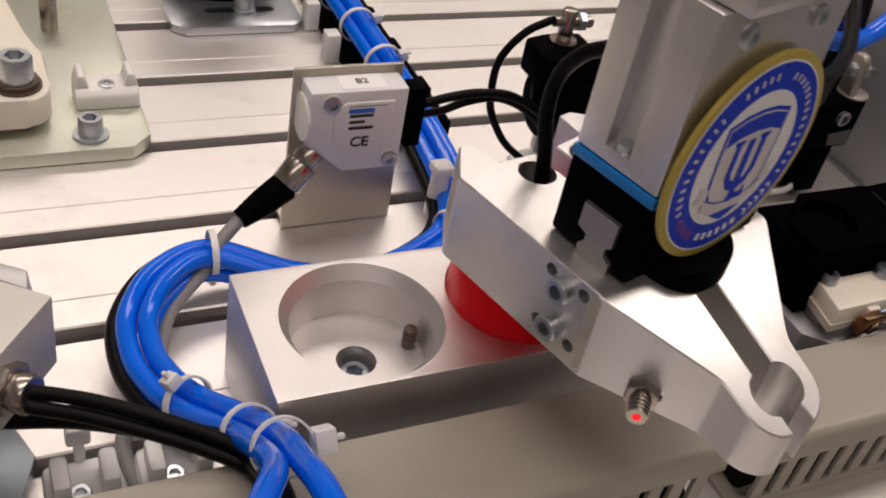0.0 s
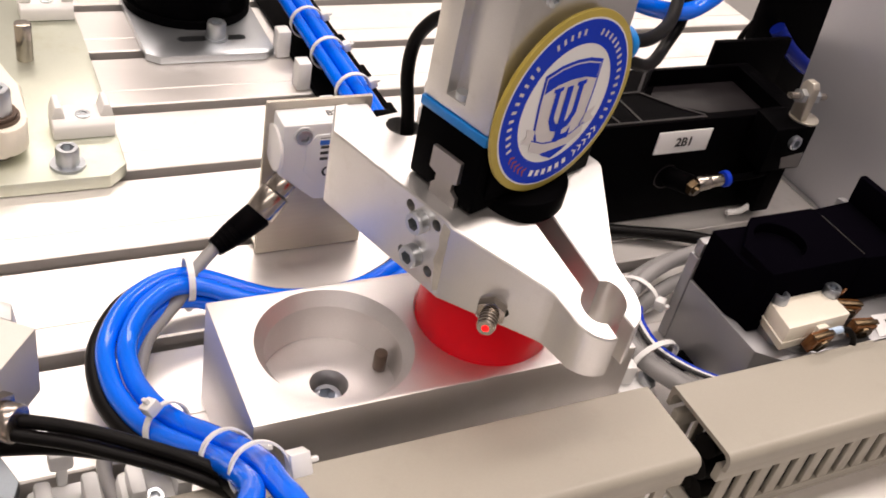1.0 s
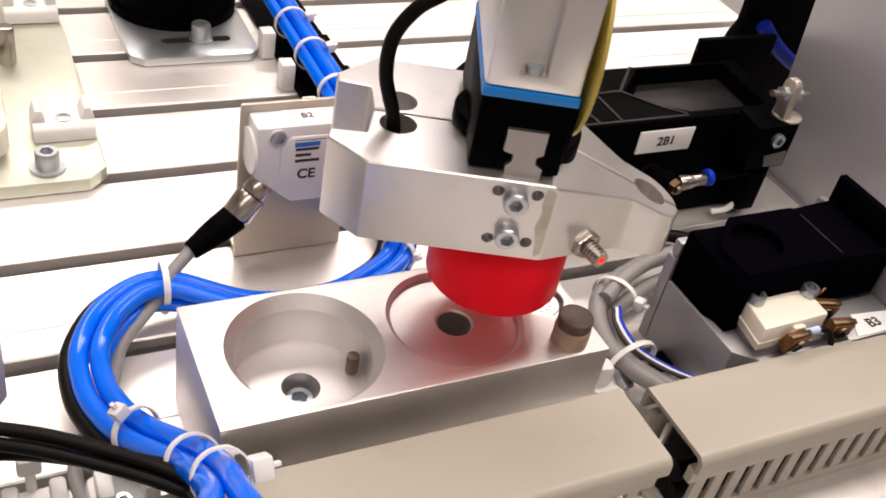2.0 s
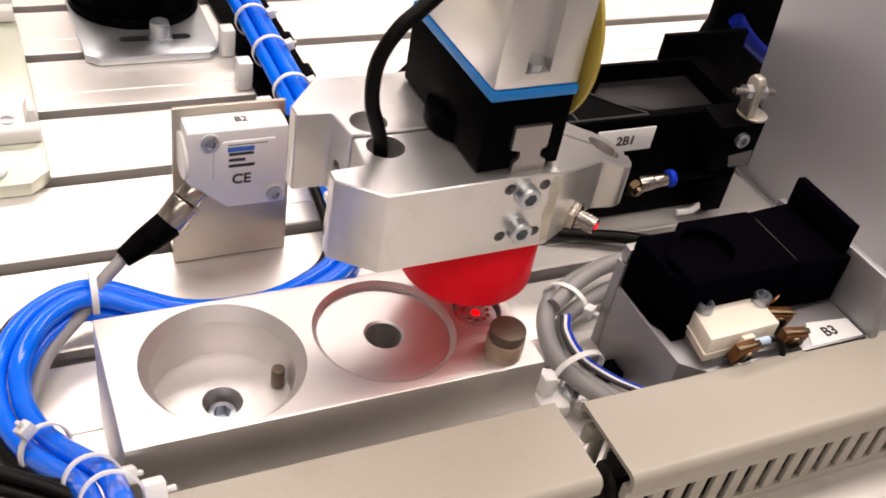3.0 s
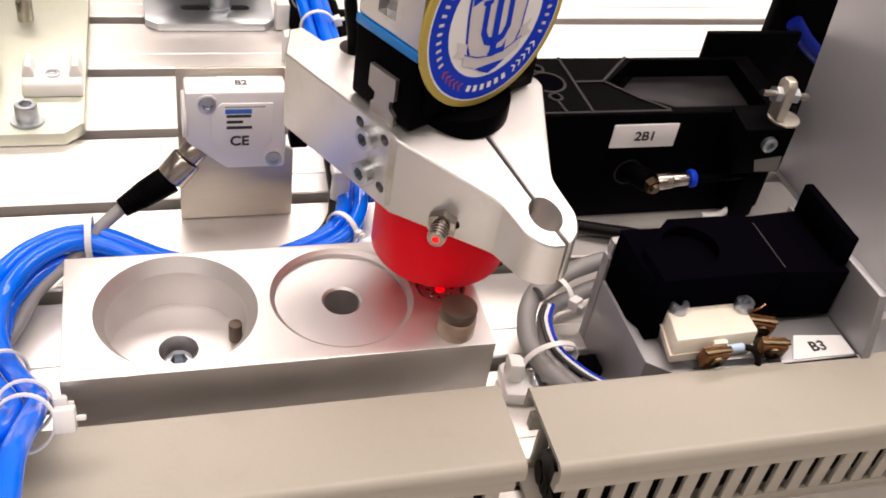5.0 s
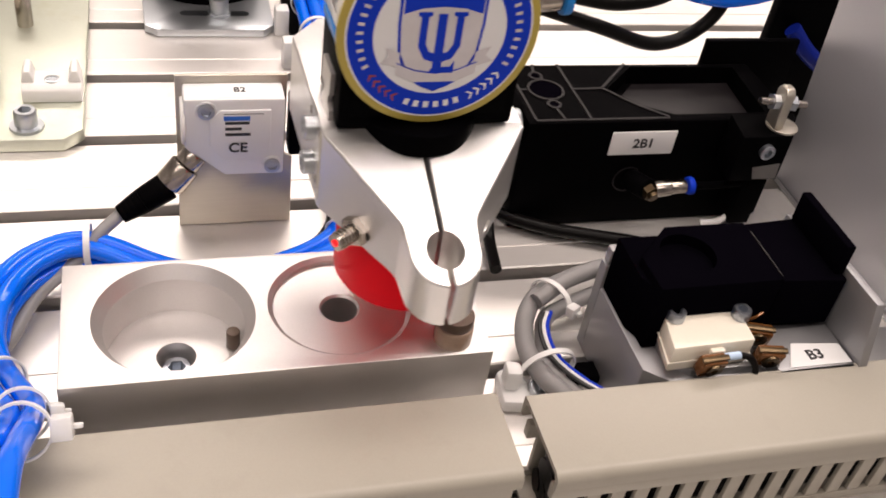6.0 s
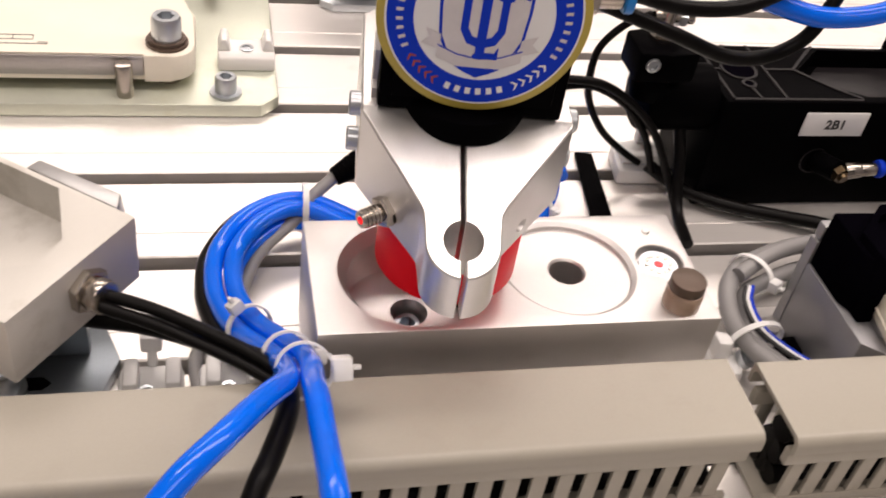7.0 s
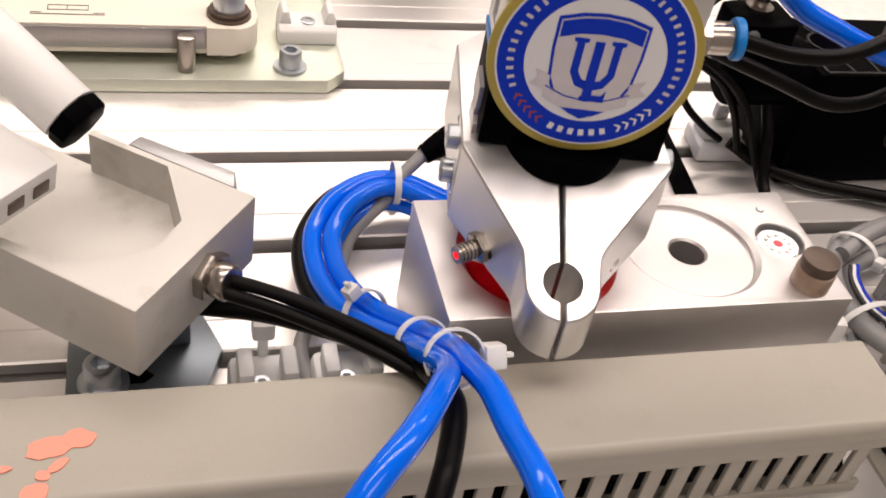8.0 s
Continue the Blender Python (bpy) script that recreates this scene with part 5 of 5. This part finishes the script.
def gripper_head():
    g = thing("gripper", (0, 0, 0), "pneumatic parallel gripper with aluminium jaws and emblem disc", "gripper")
    x0, x1, y0, y1 = -0.0190, 0.0056, -0.0262, 0.0240
    # lower black guide body with a round boss in front
    bm = box(start(), x0, x1, y0 + 0.0006, y1 - 0.0006, 0.0006, 0.0218, 0.0008)
    part("guide_body", bm, BLACK, g, "black guide body of the gripper")
    part("boss", rod(start(), (-0.0028, -0.0020, -0.0038), (-0.0028, -0.0020, 0.0030), 0.0172, seg=48, w=0.0006), BLACK, g)
    part("rear_boss", rod(start(), (-0.0098, -0.0020, 0.0001), (-0.0098, -0.0020, 0.0056), 0.0128, seg=48, w=0.0006), BLACK, g)
    part("front_plate", box(start(), x1 + 0.0002, 0.0072, y0 + 0.004, y1 - 0.004, 0.0050, 0.0215, 0.0008), BLACK, g)
    part("gasket", box(start(), x0 - 0.0002, x1 + 0.0002, y0 + 0.0002, y1 - 0.0002, 0.0219, 0.0247, 0.0004), BAND, g, "bright blue gasket")
    # grooved upper housing
    housing = box(start(), x0, x1, y0 + 0.0005, y1 - 0.0005, 0.0248, 0.0680, 0.0010)
    grooves = [box(start(), -0.0110, -0.0040, y0 - 0.004, y0 + 0.0042, 0.0290, 0.09, 0), box(start(), -0.0110, -0.0040, y1 - 0.0042, y1 + 0.004, 0.0290, 0.09, 0)]
    part("housing", cut(housing, grooves), JAW, g, "grey aluminium gripper housing with slots")
    for s, yy in ((-1, y0 + 0.0030), (1, y1 - 0.0030)):
        part("slot_screw", rod(start(), (-0.0072, yy, 0.0285), (-0.0072, yy, 0.0310), 0.0022, seg=16), ZINC, g)
    part("spacer", rod(start(), (0.0054, -0.0018, 0.0360), (0.0074, -0.0018, 0.0360), 0.0060), BLACK, g)
    for yy in (-0.014, 0.011):
        part("cap_screw", socket_screw(start(), (x1, yy, 0.0615), (1, 0, 0), 0.0028, 0.0012), ZINC, g)
    # plated clips on both sides
    for s, yy in ((-1, y0), (1, y1)):
        wedge = Matrix(((1, 0, 0, 0), (0, 0, 1, 0), (0, 1, 0, 0), (0, 0, 0, 1)))
        poly = [(-0.0106, 0.0140), (0.0000, 0.0140), (0.0000, 0.0074), (-0.0016, 0.0066), (-0.0016, 0.0044), (0.0006, 0.0030), (0.0006, -0.0004), (-0.0092, -0.0004), (-0.0092, 0.0030), (-0.0078, 0.0044), (-0.0078, 0.0066), (-0.0106, 0.0074)]
        a, b = (yy - 0.0007, yy + 0.0008) if s < 0 else (yy - 0.0008, yy + 0.0007)
        part("clip", prism(start(), poly, a, b, 0, wedge), CLIP, g, "plated steel slide clip", False)
    # mast above
    part("mast_plate", box(start(), x0 + 0.001, x1 + 0.004, y0 + 0.003, y1 - 0.003, 0.0682, 0.0740, 0.0008), JAW, g)
    part("mast", rod(start(), (-0.0070, -0.010, 0.0742), (-0.0070, -0.010, 0.30), 0.0095, seg=36), ALU, g, "bright round lifting rod")
    part("mast", rod(start(), (-0.0070, 0.012, 0.0742), (-0.0070, 0.012, 0.30), 0.0075, seg=36), ALU, g, "bright round lifting rod")
    # air fitting with hoses
    f = part("air_fitting", rod(rod(start(), (-0.003, y1, 0.0345), (-0.003, y1 + 0.0035, 0.0345), 0.0052, seg=6), (-0.003, y1 + 0.0035, 0.0345), (-0.003, y1 + 0.0100, 0.0350), 0.0042, w=0.0005), CHROME, g, "nickel push-in air fitting")
    part("collar", rod(start(), (-0.003, y1 + 0.0100, 0.0350), (-0.003, y1 + 0.0125, 0.0352), 0.0054, w=0.0006), BAND, f, "blue release collar")
    part("hose", hose(start(), [(-0.003, y1 + 0.011, 0.0352), (-0.005, 0.0540, 0.0315), (-0.012, 0.0740, 0.0320), (-0.026, 0.0940, 0.0400), (-0.045, 0.1080, 0.0650), (-0.060, 0.112, 0.120)], 0.0021), RUBBER, f)
    f2 = part("air_fitting", rod(start(), (-0.010, y1, 0.0285), (-0.010, y1 + 0.0060, 0.0285), 0.0036, w=0.0005), CHROME, g, "nickel push-in air fitting")
    part("hose", hose(start(), [(-0.010, y1 + 0.006, 0.0285), (-0.010, 0.0520, 0.0215), (-0.014, 0.0730, 0.0135), (-0.020, 0.0900, 0.0143), (-0.022, 0.0985, 0.0250), (-0.030, 0.1050, 0.0500), (-0.050, 0.105, 0.120)], 0.0021), RUBBER, f2)
    part("air_tube", hose(start(), [(-0.0120, 0.0300, 0.0620), (-0.0200, 0.0530, 0.0400), (-0.0200, 0.0680, 0.0330), (-0.0200, 0.0850, 0.0275), (-0.0200, 0.1000, 0.0255), (-0.0210, 0.1180, 0.0300), (-0.0240, 0.1350, 0.0440), (-0.0320, 0.1480, 0.0760), (-0.045, 0.155, 0.130)], 0.0030), BLUE, g, "glossy blue air tube")
    # sensor cable out of the jaw's bore
    part("jaw_cable", hose(start(), [(-0.0375, -0.0087, -0.010), (-0.0395, -0.0086, 0.003), (-0.0428, -0.0082, 0.014), (-0.0424, -0.0078, 0.025), (-0.0375, -0.0070, 0.0335), (-0.0310, -0.0060, 0.0385), (-0.0240, -0.0040, 0.0450), (-0.0215, 0.0, 0.058), (-0.0210, 0.002, 0.090)], 0.0020), RUBBER, g, "black sensor cable rising from a jaw bore")
    emblem(g)
    left, right = jaw(g, -1), jaw(g, 1)
    light_gland(left)
    return g, left, right


GRIPPER, JAW_L, JAW_R = gripper_head()


def workpiece():
    seg = 64
    rows = [(0.0, 0.0), (0.0200, 0.0), (0.0208, 0.0003), (0.0213, 0.0012), (0.0213, 0.0307), (0.0208, 0.0315), (0.0165, 0.0315), (0.0160, 0.0309), (0.0160, 0.0060), (0.0, 0.0060)]
    bm = start()
    loops = []
    for r, z in rows:
        if r == 0:
            loops.append([bm.verts.new((0, 0, z))])
        else:
            loops.append([bm.verts.new((r * math.cos(2 * math.pi * i / seg), r * math.sin(2 * math.pi * i / seg), z)) for i in range(seg)])
    for p, q in zip(loops, loops[1:]):
        for i in range(seg):
            k = (i + 1) % seg
            if len(p) == 1:
                bm.faces.new((p[0], q[k], q[i]))
            elif len(q) == 1:
                bm.faces.new((p[i], p[k], q[0]))
            else:
                bm.faces.new((p[i], p[k], q[k], q[i]))
    return solid("workpiece", bm, RED, "bright red plastic cylinder body held by the gripper", "workpiece")


PIECE = workpiece()

GRIP_ROWS = [
    (0.0, 91.8, -17.8, 94.3, -73.6), (0.5, 86.1, 2.3, 104.4, -73.3), (1.0, 81.0, 24.5, 94.0, -71.9), (1.2, 81.0, 24.5, 94.0, -71.9),
    (1.6, 83.0, 26.0, 106.0, -62.0), (2.0, 95.0, 31.0, 107.5, -24.0), (2.3, 104.5, 34.3, 107.2, -6.5),
    (2.5, 108.8, 35.5, 107.2, -3.0), (3.0, 111.6, 36.5, 108.0, 1.0), (3.5, 113.6, 37.3, 105.6, -12.1), (4.0, 114.2, 37.1, 105.1, -28.7),
    (4.5, 114.3, 37.6, 104.2, -45.9), (5.2, 114.0, 36.5, 105.5, -68.0), (5.8, 111.0, 33.0, 107.0, -85.0), (6.0, 101.1, 28.8, 107.5, -88.6), (6.5, 71.3, 27.1, 103.3, -93.4),
    (7.0, 40.4, 24.3, 102.4, -97.7), (7.5, 31.5, 26.3, 95.8, -100.1), (8.0, 33.5, 27.3, 79.0, -101.7)]
HELD = 55.0


def motions():
    walk(GRIPPER, [(t, pose(x / 1000, y / 1000, z / 1000, 0, 0, a)) for t, x, y, z, a in GRIP_ROWS])
    for ob, s in ((JAW_L, -1), (JAW_R, 1)):
        walk(ob, [(t, pose(0, s * d, 0)) for t, d in ((0.0, 0.0034), (0.5, 0.0034), (0.9, 0.0032), (1.0, 0.0028), (1.2, 0.0), (4.0, 0.0), (8.0, 0.0))])
    rest = (81.0, 24.5, 94.0, -71.9)
    rows = []
    for t, x, y, z, a in GRIP_ROWS:
        if t < 1.2:
            x, y, z, a = rest
        rows.append((t, pose(x / 1000, y / 1000, (z - HELD) / 1000, 0, 0, a)))
    walk(PIECE, rows)


motions()
